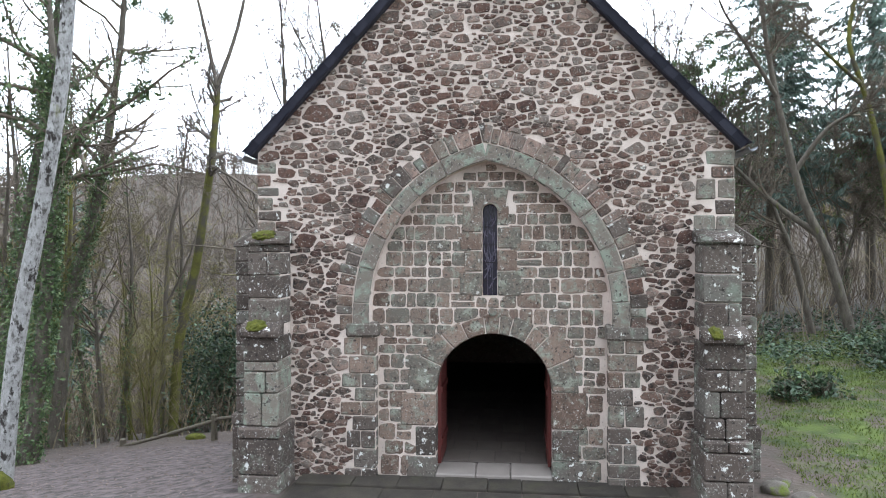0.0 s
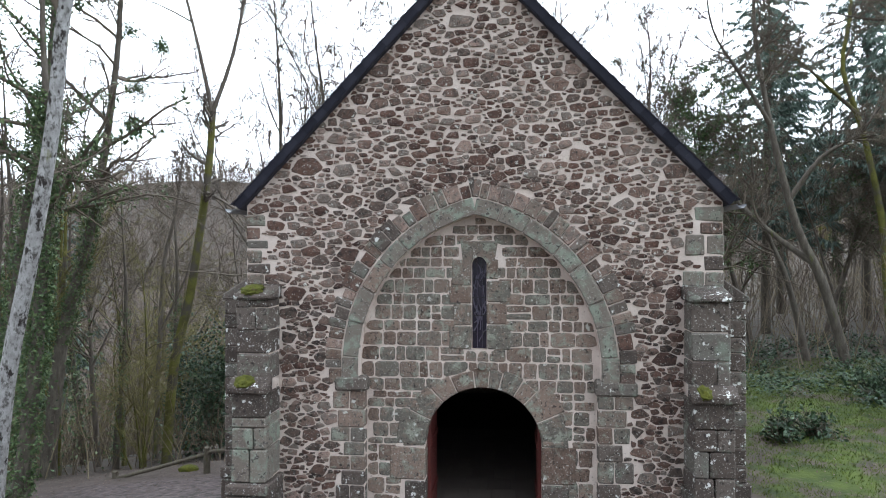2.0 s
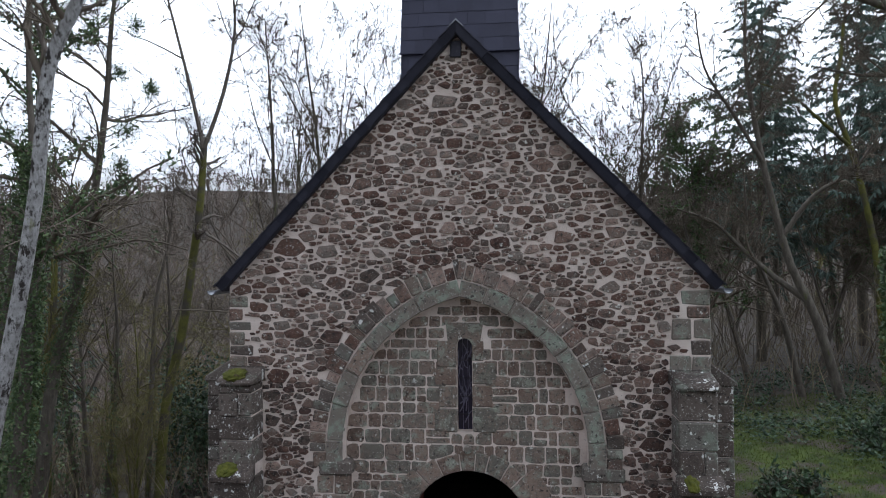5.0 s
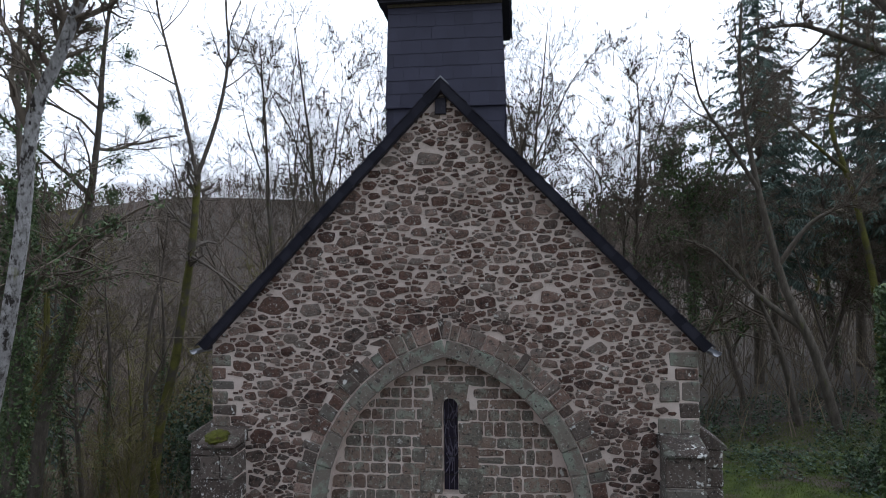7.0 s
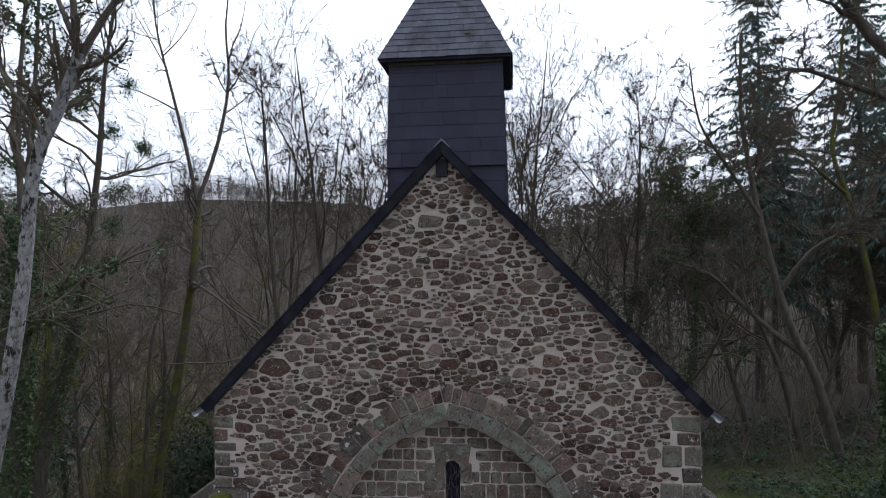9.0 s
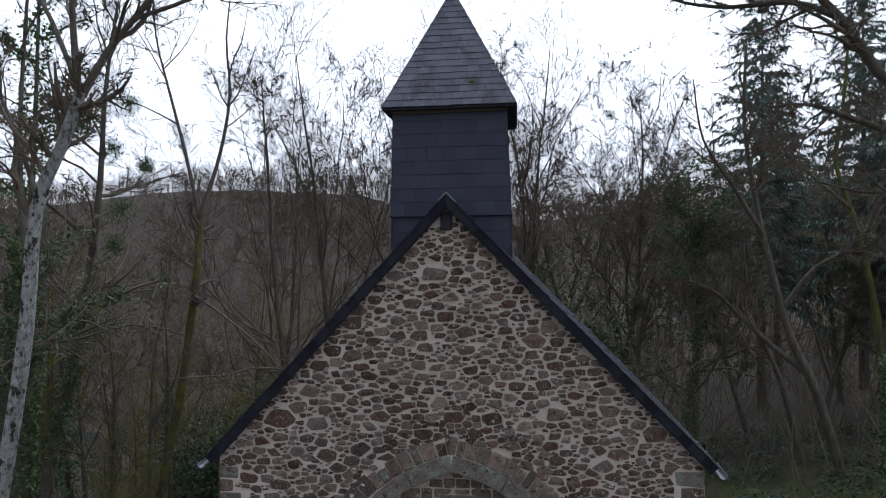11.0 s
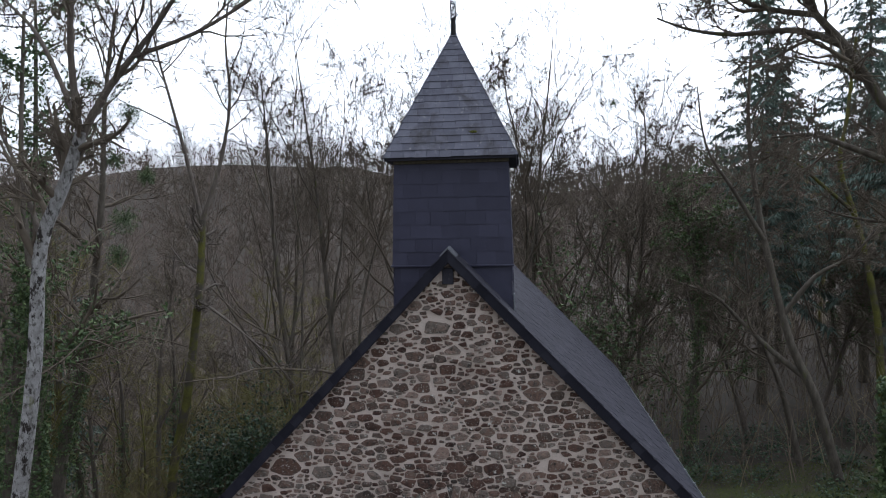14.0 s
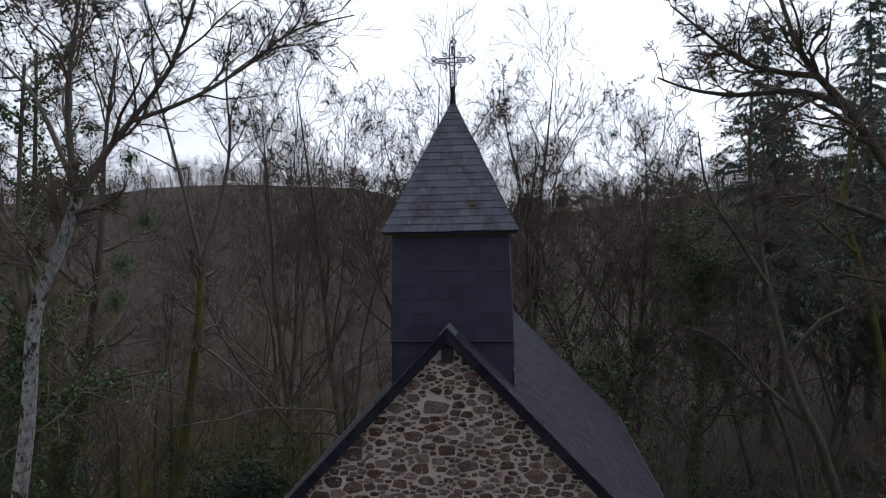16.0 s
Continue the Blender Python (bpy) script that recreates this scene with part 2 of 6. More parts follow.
def ground_material():
    m = material("woodland ground", [(0.045, 0.033, 0.026), (0.085, 0.065, 0.055), (0.13, 0.105, 0.092)], 0.9, 0.95, 0.8, fine=11, depth=0.06,
                 spots=[((0.06, 0.05, 0.042), 3.0, 0.45, 0.65)])
    nt = m.node_tree
    nodes, links = nt.nodes, nt.links
    b = nodes["Principled BSDF"]
    base = b.inputs["Base Color"].links[0].from_socket
    tc = nodes.new("ShaderNodeTexCoord")
    sep = nodes.new("ShaderNodeSeparateXYZ")
    links.new(tc.outputs["Object"], sep.inputs[0])

    def rng(sock, lo, hi, c0=0.0, c1=1.0):
        n = nodes.new("ShaderNodeMapRange")
        n.interpolation_type = "SMOOTHSTEP"
        n.inputs["From Min"].default_value, n.inputs["From Max"].default_value = lo, hi
        n.inputs["To Min"].default_value, n.inputs["To Max"].default_value = c0, c1
        links.new(sock, n.inputs["Value"])
        return n.outputs["Result"]

    def op(kind, a, c):
        n = nodes.new("ShaderNodeMath")
        n.operation = kind
        for i, v in enumerate((a, c)):
            if isinstance(v, (int, float)):
                n.inputs[i].default_value = v
            else:
                links.new(v, n.inputs[i])
        return n.outputs[0]

    def noise_s(s):
        n = nodes.new("ShaderNodeTexNoise")
        n.inputs["Scale"].default_value, n.inputs["Detail"].default_value = s, 6
        links.new(tc.outputs["Object"], n.inputs["Vector"])
        return n.outputs["Fac"]

    def mixed(fac, a, colour):
        n = nodes.new("ShaderNodeMix")
        n.data_type = "RGBA"
        links.new(fac, n.inputs["Factor"])
        links.new(a, n.inputs["A"])
        if isinstance(colour, tuple):
            n.inputs["B"].default_value = (*colour, 1)
        else:
            links.new(colour, n.inputs["B"])
        return n.outputs["Result"]

    x, y = sep.outputs["X"], sep.outputs["Y"]
    n1 = noise_s(0.8)
    # trodden gravel path on the west and south side
    path = op("MULTIPLY", rng(op("ADD", x, op("MULTIPLY", op("SUBTRACT", n1, 0.5), 3.0)), -3.0, -4.0), rng(op("ADD", y, op("MULTIPLY", op("SUBTRACT", n1, 0.5), 4.0)), 8.6, 7.0))
    path = op("MULTIPLY", path, rng(x, -15, -11))
    gravel = nodes.new("ShaderNodeValToRGB")
    gravel.color_ramp.elements[0].position, gravel.color_ramp.elements[0].color = 0.36, (0.034, 0.027, 0.025, 1)
    gravel.color_ramp.elements[1].position, gravel.color_ramp.elements[1].color = 0.66, (0.118, 0.093, 0.090, 1)
    links.new(noise_s(5.0), gravel.inputs["Fac"])
    duff = rng(op("ADD", y, op("MULTIPLY", op("SUBTRACT", n1, 0.5), 6.0)), 8, 15)
    base = mixed(op("MULTIPLY", duff, 0.95), base, (0.054, 0.044, 0.034))
    col = mixed(path, base, gravel.outputs["Color"])
    # mossy lawn on the east side
    lawn = op("MULTIPLY", rng(op("ADD", x, op("MULTIPLY", op("SUBTRACT", n1, 0.5), 2.5)), 4.6, 5.6), rng(y, 17, 10))
    lawn = op("MULTIPLY", lawn, rng(noise_s(1.3), 0.36, 0.54))
    green = nodes.new("ShaderNodeValToRGB")
    green.color_ramp.elements[0].position, green.color_ramp.elements[0].color = 0.35, (0.026, 0.040, 0.010, 1)
    green.color_ramp.elements[1].position, green.color_ramp.elements[1].color = 0.65, (0.072, 0.098, 0.018, 1)
    links.new(noise_s(2.0), green.inputs["Fac"])
    col = mixed(lawn, col, green.outputs["Color"])
    links.new(col, b.inputs["Base Color"])
    return m


ground_mat = ground_material()


# ---- mesh helpers ----
def mesh_object(name, verts, faces, mat, parent=None, label="", smooth_faces=False, kind=""):
    me = bpy.data.meshes.new(name)
    me.from_pydata([tuple(map(float, v)) for v in verts], [], [tuple(map(int, f)) for f in faces])
    me.materials.append(mat)
    if smooth_faces:
        me.polygons.foreach_set("use_smooth", [True] * len(me.polygons))
    ob = new(name, me)
    ob.parent = parent
    if label or kind:
        tagged(ob, label=label, kind=kind)
    return ob


def part(name, bm, mat, parent, label="", smooth_faces=False):
    me = bpy.data.meshes.new(name)
    bm.to_mesh(me)
    bm.free()
    me.materials.append(mat)
    if smooth_faces:
        me.polygons.foreach_set("use_smooth", [True] * len(me.polygons))
    ob = new(name, me)
    ob.parent = parent
    if label:
        tagged(ob, label=label)
    return ob


def thing(name, label, category, group="", kind="", at=(0, 0, 0)):
    ob = new(name)
    ob.empty_display_size = 0.2
    ob.location = at
    return tagged(ob, label, category, group, kind)


def block(bm, x0, x1, y0, y1, z0, z1, bevel=0.015, jitter=0.006, rng=random):
    """A dressed block with slightly worn edges, added to bm."""
    r = bmesh.ops.create_cube(bm, size=1)
    for v in r["verts"]:
        v.co = Vector(((x0 + x1) / 2 + v.co.x * (x1 - x0) + rng.uniform(-jitter, jitter), (y0 + y1) / 2 + v.co.y * (y1 - y0) + rng.uniform(-jitter, jitter),
                       (z0 + z1) / 2 + v.co.z * (z1 - z0) + rng.uniform(-jitter, jitter)))
    if bevel:
        es = list({e for v in r["verts"] for e in v.link_edges})
        bmesh.ops.bevel(bm, geom=es, offset=bevel, segments=1, affect="EDGES", profile=0.6)
    return bm


def block_part(name, mat, parent, dims, bevel=0.015, jitter=0.006, label="", rng=random):
    return part(name, block(bmesh.new(), *dims, bevel, jitter, rng), mat, parent, label)


def prism(outline, y0, y1, holes=()):
    """A plate with the outline (x, z), from y0 to y1, with holes through it."""
    bm = bmesh.new()
    edges = []
    for loop in (outline, *holes):
        vs = [bm.verts.new((x, y0, z)) for x, z in loop]
        edges += [bm.edges.new((vs[i], vs[(i + 1) % len(vs)])) for i in range(len(vs))]
    bmesh.ops.triangle_fill(bm, use_beauty=True, use_dissolve=False, edges=edges)
    r = bmesh.ops.extrude_face_region(bm, geom=list(bm.faces))
    for v in r["geom"]:
        if isinstance(v, bmesh.types.BMVert):
            v.co.y = y1
    bmesh.ops.recalc_face_normals(bm, faces=list(bm.faces))
    return bm


def pillow(poly, y, proud, rng, crown=0.012):
    """A face stone: outline poly (x, z) on the plane y, standing proud towards -y with a rounded, uneven face."""
    n = len(poly)
    cx, cz = sum(p[0] for p in poly) / n, sum(p[1] for p in poly) / n
    verts, faces = [], []
    for k, (shrink, out) in enumerate(((1.0, -0.03), (0.985, proud * 0.7), (0.88, proud))):
        for x, z in poly:
            o = out + (rng.uniform(-0.004, 0.004) if k else 0)
            verts.append((cx + (x - cx) * shrink, y - o, cz + (z - cz) * shrink))
    verts.append((cx + rng.uniform(-0.01, 0.01), y - proud - rng.uniform(0, crown), cz))
    for k in range(2):
        for i in range(n):
            j = (i + 1) % n
            faces.append((k * n + i, k * n + j, (k + 1) * n + j, (k + 1) * n + i))
    faces += [(2 * n + i, 2 * n + (i + 1) % n, 3 * n) for i in range(n)]
    return verts, faces


def rounded(poly, rng, cut=0.24, rough=0.006):
    out = []
    n = len(poly)
    for i in range(n):
        a, b = poly[i], poly[(i + 1) % n]
        for t in (cut, 1 - cut):
            t += rng.uniform(-0.06, 0.06)
            out.append((a[0] + (b[0] - a[0]) * t + rng.uniform(-rough, rough), a[1] + (b[1] - a[1]) * t + rng.uniform(-rough, rough)))
    return out


def tubes(branches, sides):
    """Tapered tubes round polylines: (points, radii) each. Returns verts and faces."""
    verts, faces, base = [], [], 0
    for pts, rad in branches:
        p = np.asarray(pts, float)
        n = len(p)
        d = np.gradient(p, axis=0)
        d /= np.linalg.norm(d, axis=1)[:, None] + 1e-9
        ref = np.array((0.0, 0.0, 1.0)) if abs(d[:, 2]).mean() < 0.8 else np.array((1.0, 0.0, 0.0))
        u = np.cross(d, ref)
        u /= np.linalg.norm(u, axis=1)[:, None] + 1e-9
        w = np.cross(d, u)
        a = np.arange(sides) * 2 * np.pi / sides
        ring = p[:, None] + np.asarray(rad)[:, None, None] * (np.cos(a)[None, :, None] * u[:, None] + np.sin(a)[None, :, None] * w[:, None])
        verts.append(ring.reshape(-1, 3))
        i, k = np.meshgrid(np.arange(n - 1), np.arange(sides), indexing="ij")
        k2 = (k + 1) % sides
        faces.append(np.stack([base + i * sides + k, base + i * sides + k2, base + (i + 1) * sides + k2, base + (i + 1) * sides + k], -1).reshape(-1, 4))
        base += n * sides
    return np.concatenate(verts), np.concatenate(faces)


def quad_mesh(name, V, F, mat, parent=None, label="", smooth_faces=True):
    """A mesh object from arrays of verts and quads."""
    me = bpy.data.meshes.new(name)
    V, F = np.asarray(V, np.float32), np.asarray(F, np.int32)
    k = F.shape[1]
    me.vertices.add(len(V))
    me.vertices.foreach_set("co", V.ravel())
    me.loops.add(F.size)
    me.loops.foreach_set("vertex_index", F.ravel())
    me.polygons.add(len(F))
    me.polygons.foreach_set("loop_start", np.arange(len(F), dtype=np.int32) * k)
    me.polygons.foreach_set("use_smooth", [smooth_faces] * len(F))
    me.materials.append(mat)
    me.update(calc_edges=True)
    me.validate()
    ob = new(name, me)
    ob.parent = parent
    if label:
        tagged(ob, label=label)
    return ob


# ---- ground: one sheet to the horizon ----
def ground_z(x, y):
    z = 0.02 + 0.22 * smooth(2.4, 4.2, x) + 0.055 * max(0.0, min(x, 40) - 5) * smooth(-4, 8, y)
    z += 0.11 * max(-14.0, min(0.0, x + 4)) - 0.16 * max(0.0, min(y, 14) + 1) * smooth(-1.0, -6.0, x)
    z -= 0.08 * max(0.0, min(y, 40) - 11) * smooth(16, -4, x)
    z -= 5.0 * smooth(10, 55, y) * smooth(10, -8, x) + 3.5 * smooth(-15, -40, x)
    z += 30 * smooth(55, 250, y + 0.05 * x) + 3 * smooth(25, 140, x) * smooth(-20, 60, y)
    z += 17 * smooth(70, 250, y) * smooth(-4, -70, x) - (12 * smooth(-25, 15, x) - 6 * smooth(30, 120, x)) * smooth(70, 250, y)
    z += 5.0 * noise.noise((x * 0.012, y * 0.012, 0.3)) * smooth(60, 180, y)
    near = smooth(9, 14, math.hypot(x, y - 4))
    return z + 0.10 * noise.noise((x * 0.35, y * 0.35, 1.7)) * near + 0.012 * noise.noise((x * 1.3, y * 1.3, 4.1)) * smooth(0.0, 2.0, max(abs(x) - 4.2, -0.6 - y))


def axis_steps(near, far, step, growth):
    out, v, s = [], near, step
    while v < far:
        out.append(v)
        v += s
        s *= growth
    return out + [far]


xs = [-v for v in reversed(axis_steps(14.2, 900, 0.5, 1.13))] + list(np.arange(-14, 14.01, 0.28)) + axis_steps(14.2, 900, 0.5, 1.13)
ys = [-v for v in reversed(axis_steps(6.2, 600, 0.5, 1.16))] + list(np.arange(-6, 16.01, 0.28)) + axis_steps(16.2, 1500, 0.5, 1.09)
gv = [(x, y, ground_z(x, y)) for y in ys for x in xs]
nx = len(xs)
gf = [(j * nx + i, j * nx + i + 1, (j + 1) * nx + i + 1, (j + 1) * nx + i) for j in range(len(ys) - 1) for i in range(nx - 1)]
ground = mesh_object("ground", gv, gf, ground_mat, smooth_faces=True)
tagged(ground, "leaf-strewn woodland ground with gravel path and mossy lawn", "ground", kind="structure")

# ---- chapel: plan ----
RIDGE_X, RIDGE_Z = -0.07, 9.72
EAVE_L, EAVE_R, EAVE_Z = -4.10, 4.00, 5.50
WALL_L, WALL_R, BACK = -3.92, 3.83, 10.7
ARCH_L, ARCH_R = (0.56, 2.80, 2.565), (-0.59, 2.80, 2.545)
JAMB_L, JAMB_R = -1.90, 1.90
DOOR_X, DOOR_R, DOOR_SPRING, SILL = 0.053, 0.97, 1.47, 0.13
WIN_X, WIN_W, WIN_Z0, WIN_Z1 = -0.005, 0.125, 3.06, 4.60
RECESS = 0.2
chapel = thing("chapel", "small rubble-stone chapel with slate roof and slated belfry", "chapel")


def arc_points(side, grow=0.0, n=18):
    """Points on one side of the pointed arch, from the springing to the crown."""
    cx, cz, r = ARCH_L if side < 0 else ARCH_R
    r += grow
    top = math.acos(max(-1, min(1, (crown_x(grow) - cx) / r)))
    a0 = math.pi + 0.12 if side < 0 else -0.12
    return [(cx + r * math.cos(a0 + (top - a0) * i / n), cz + r * math.sin(a0 + (top - a0) * i / n)) for i in range(n + 1)]


def crown_x(grow=0.0):
    lo, hi = -0.4, 0.4
    for _ in range(40):
        m = (lo + hi) / 2
        zl = ARCH_L[1] + math.sqrt((ARCH_L[2] + grow) ** 2 - (m - ARCH_L[0]) ** 2)
        zr = ARCH_R[1] + math.sqrt((ARCH_R[2] + grow) ** 2 - (m - ARCH_R[0]) ** 2)
        lo, hi = (m, hi) if zl < zr else (lo, m)
    return (lo + hi) / 2


def inside_arch(x, z, grow=0.0):
    if z < 2.5:
        return JAMB_L - grow < x < JAMB_R + grow
    return math.hypot(x - ARCH_L[0], z - ARCH_L[1]) < ARCH_L[2] + grow and math.hypot(x - ARCH_R[0], z - ARCH_R[1]) < ARCH_R[2] + grow


def in_door(x, z, grow=0.0):
    if z > DOOR_SPRING:
        return math.hypot(x - DOOR_X, z - DOOR_SPRING) < DOOR_R + grow
    return abs(x - DOOR_X) < DOOR_R + grow


def roof_z(x):
    k = (RIDGE_Z - EAVE_Z) / ((RIDGE_X - EAVE_L) if x < RIDGE_X else (EAVE_R - RIDGE_X))
    return RIDGE_Z - abs(x - RIDGE_X) * k


def in_window(x, z, grow=0.0):
    return abs(x - WIN_X) < WIN_W + grow and WIN_Z0 - grow < z < WIN_Z1 + grow


arch_line = [(JAMB_L, -0.5), (JAMB_L, 2.45)] + arc_points(-1)[:-1] + list(reversed(arc_points(1))) + [(JAMB_R, 2.45), (JAMB_R, -0.5)]
gable = [(WALL_L, -1.2), *arch_line, (WALL_R, -0.8), (WALL_R, roof_z(WALL_R) - 0.1), (RIDGE_X, RIDGE_Z - 0.16), (WALL_L, roof_z(WALL_L) - 0.1)]
gable[1], gable[len(arch_line)] = (JAMB_L, -0.5), (JAMB_R, -0.5)
west_wall = part("gable_wall", prism(gable, 0.0, 0.74), mortar, chapel, "pale lime mortar bed of the gable wall")
door_line = [(DOOR_X - DOOR_R, -0.6)] + [(DOOR_X - DOOR_R * math.cos(a), DOOR_SPRING + DOOR_R * math.sin(a)) for a in np.linspace(0, math.pi, 25)] + [(DOOR_X + DOOR_R, -0.6)]
win_line = [(WIN_X - WIN_W, WIN_Z0), (WIN_X + WIN_W, WIN_Z0)] + [(WIN_X + WIN_W * math.cos(a), WIN_Z1 - WIN_W + WIN_W * math.sin(a)) for a in np.linspace(0, math.pi, 11)]
infill = [(-2.35, -0.6), *door_line, (2.3, -0.6), (2.3, 5.45), (-2.35, 5.45)]
tympanum = part("arch_infill", prism(infill, RECESS, 0.70, [win_line]), mortar, chapel, "pale mortar bed of the walled-up arch")

# side walls, back gable, vault above the nave
side_l = part("side_wall", block(bmesh.new(), WALL_L, WALL_L + 0.62, 0.74, BACK, -3.0, roof_z(WALL_L) - 0.12, 0), stone_many, chapel)
side_r = part("side_wall", block(bmesh.new(), WALL_R - 0.62, WALL_R, 0.74, BACK, -1.5, roof_z(WALL_R) - 0.12, 0), stone_many, chapel)
part("back_wall", prism([(WALL_L, -4.0), (WALL_R, -2.0), (WALL_R, roof_z(WALL_R) - 0.1), (RIDGE_X, RIDGE_Z - 0.16), (WALL_L, roof_z(WALL_L) - 0.1)], BACK, BACK + 0.5), stone_many, chapel)
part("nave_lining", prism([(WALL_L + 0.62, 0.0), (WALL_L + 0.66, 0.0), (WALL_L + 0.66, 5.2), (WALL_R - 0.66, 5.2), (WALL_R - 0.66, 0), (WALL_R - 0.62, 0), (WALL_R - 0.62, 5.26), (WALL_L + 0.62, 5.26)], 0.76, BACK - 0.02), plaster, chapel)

# nave floor of worn tiles, darkened for the indoor shade; the threshold in the plain tile
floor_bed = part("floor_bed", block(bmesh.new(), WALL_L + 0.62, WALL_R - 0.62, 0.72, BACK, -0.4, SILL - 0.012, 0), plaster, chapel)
rt = random.Random(5)
for j in range(9):
    for i in range(8):
        x0, y0 = -1.75 + i * 0.45 + (0.1 if j % 2 else 0), 0.62 + j * 0.62
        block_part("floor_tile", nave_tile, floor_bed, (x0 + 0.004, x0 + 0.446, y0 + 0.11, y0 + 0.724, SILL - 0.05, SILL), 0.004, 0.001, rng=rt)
for x0, x1 in ((DOOR_X - DOOR_R + 0.005, -0.25), (-0.245, 0.33), (0.335, DOOR_X + DOOR_R - 0.005)):
    block_part("threshold_slab", tile_stone, chapel, (x0, x1, 0.08, 0.72, -0.15, SILL + rt.uniform(-0.012, 0.002)), 0.02, 0.004, rng=rt)

# two open door leaves of vertical planks
for s in (-1, 1):
    hx = DOOR_X + s * (DOOR_R - 0.03)
    leaf = thing("door_leaf", "", "")
    for key in ("label", "category"):
        if key in leaf:
            del leaf[key]
    leaf.parent = chapel
    tagged(leaf, "open red-brown plank door leaf")
    for k in range(6):
        y0 = 0.5 + k * 0.155
        top = DOOR_SPRING + math.sqrt(max(0.02, DOOR_R ** 2 - (DOOR_R - (y0 - 0.42)) ** 2)) - 0.06
        block_part("plank", door_wood, leaf, (hx - 0.03, hx + 0.03, y0, y0 + 0.152, SILL + 0.02, top), 0.006, 0.001)
    for z in (0.45, 1.35):
        block_part("ledge", door_wood, leaf, (hx - s * 0.03 - 0.025, hx - s * 0.03 + 0.025, 0.52, 1.4, z, z + 0.11), 0.008, 0.001)

# lancet window: dark glass with a tangle of lead
lancet = part("lancet_window", prism([(x, z) for x, z in win_line], 0.42, 0.43), glass_dark, chapel, "dark violet leaded glass")
rw = random.Random(11)
came_paths = []
for k in range(15):
    x, z = WIN_X + rw.uniform(-0.11, 0.11), WIN_Z0 + rw.uniform(0, 0.2) + 0.09 * k
    pts = [(x, 0.41, z)]
    lean = rw.uniform(-0.03, 0.03)
    for s in range(6):
        lean += rw.uniform(-0.03, 0.03)
        x = max(WIN_X - 0.118, min(WIN_X + 0.118, x + lean))
        z += rw.uniform(0.03, 0.09)
        if z > WIN_Z1 - 0.06:
            break
        pts.append((x, 0.41, z))
    if len(pts) > 2:
        came_paths.append((pts, [0.009] * len(pts)))
for x in (-0.042, 0.042):
    came_paths.append(([(WIN_X + x, 0.408, WIN_Z0), (WIN_X + x, 0.408, 3.8), (WIN_X + x, 0.408, WIN_Z1 - 0.03)], [0.005] * 3))
for path_pts in came_paths:
    V, F = tubes([path_pts], 5)
    quad_mesh("came", V, F, lead, lancet)
for z in np.arange(WIN_Z0 + 0.25, WIN_Z1 - 0.1, 0.3):
    block_part("saddle_bar", iron, lancet, (WIN_X - WIN_W - 0.01, WIN_X + WIN_W + 0.01, 0.385, 0.397, z, z + 0.012), 0, 0)


# ---- masonry ----
def voussoir(cx, cz, r0, r1, a0, a1, y0, y1, mat, parent, rng, bevel=0.012, name="voussoir"):
    bm = bmesh.new()
    ring = []
    for y in (y0, y1):
        for r, a in ((r0, a0), (r1, a0), (r1, (a0 + a1) / 2), (r1, a1), (r0, a1), (r0, (a0 + a1) / 2)):
            j = 0.004
            ring.append(bm.verts.new((cx + r * math.cos(a) + rng.uniform(-j, j), y + (rng.uniform(-0.006, 0.006) if y == y0 else 0), cz + r * math.sin(a) + rng.uniform(-j, j))))
    bm.faces.new(ring[:6])
    bm.faces.new(list(reversed(ring[6:])))
    for i in range(6):
        bm.faces.new((ring[i], ring[i + 6], ring[(i + 1) % 6 + 6], ring[(i + 1) % 6]))
    bmesh.ops.recalc_face_normals(bm, faces=list(bm.faces))
    bmesh.ops.bevel(bm, geom=[e for e in bm.edges if e.calc_length() > 0.02 and min(v.co.y for v in e.verts) < y0 + 0.03], offset=bevel, segments=1, affect="EDGES")
    return part(name, bm, mat, parent)


rv = random.Random(21)
for side in (-1, 1):
    cx, cz, r = ARCH_L if side < 0 else ARCH_R
    a_start = math.pi + 0.10 if side < 0 else -0.10
    for inner, outer, step, mat, y0, y1 in ((0.0, 0.27, 0.19, arch_stone, -0.03, 0.16), (0.285, 0.545, 0.072, ashlar_stone, -0.028, 0.04)):
        mid_r = (inner + outer) / 2
        total = abs(math.acos((crown_x(mid_r) - cx) / (r + mid_r)) - a_start) + (0.012 if inner else 0.0)
        cuts, a = [0.0], 0.0
        while a < total:
            a += step * rv.uniform(0.7, 1.35) * (0.9 if inner else 1)
            cuts.append(min(a, total))
        if len(cuts) > 2 and cuts[-1] - cuts[-2] < step * 0.45:
            cuts.pop(-2)
        sgn = -1 if side < 0 else 1
        for c0, c1 in zip(cuts, cuts[1:]):
            g = 0.006 / r if not inner else rv.uniform(0.005, 0.012) / r
            voussoir(cx, cz, r + inner + 0.004, r + outer + (rv.uniform(-0.07, 0.07) if inner else rv.uniform(-0.015, 0.015)), a_start + sgn * (c0 + g), a_start + sgn * (c1 - g), y0 + rv.uniform(-0.012, 0.008), y1, rv.choice((arch_stone, arch_stone, arch_stone, ashlar_stone)) if not inner else rv.choice((ashlar_stone, buttress_stone, stone_one)), tympanum if not inner else west_wall, rv)

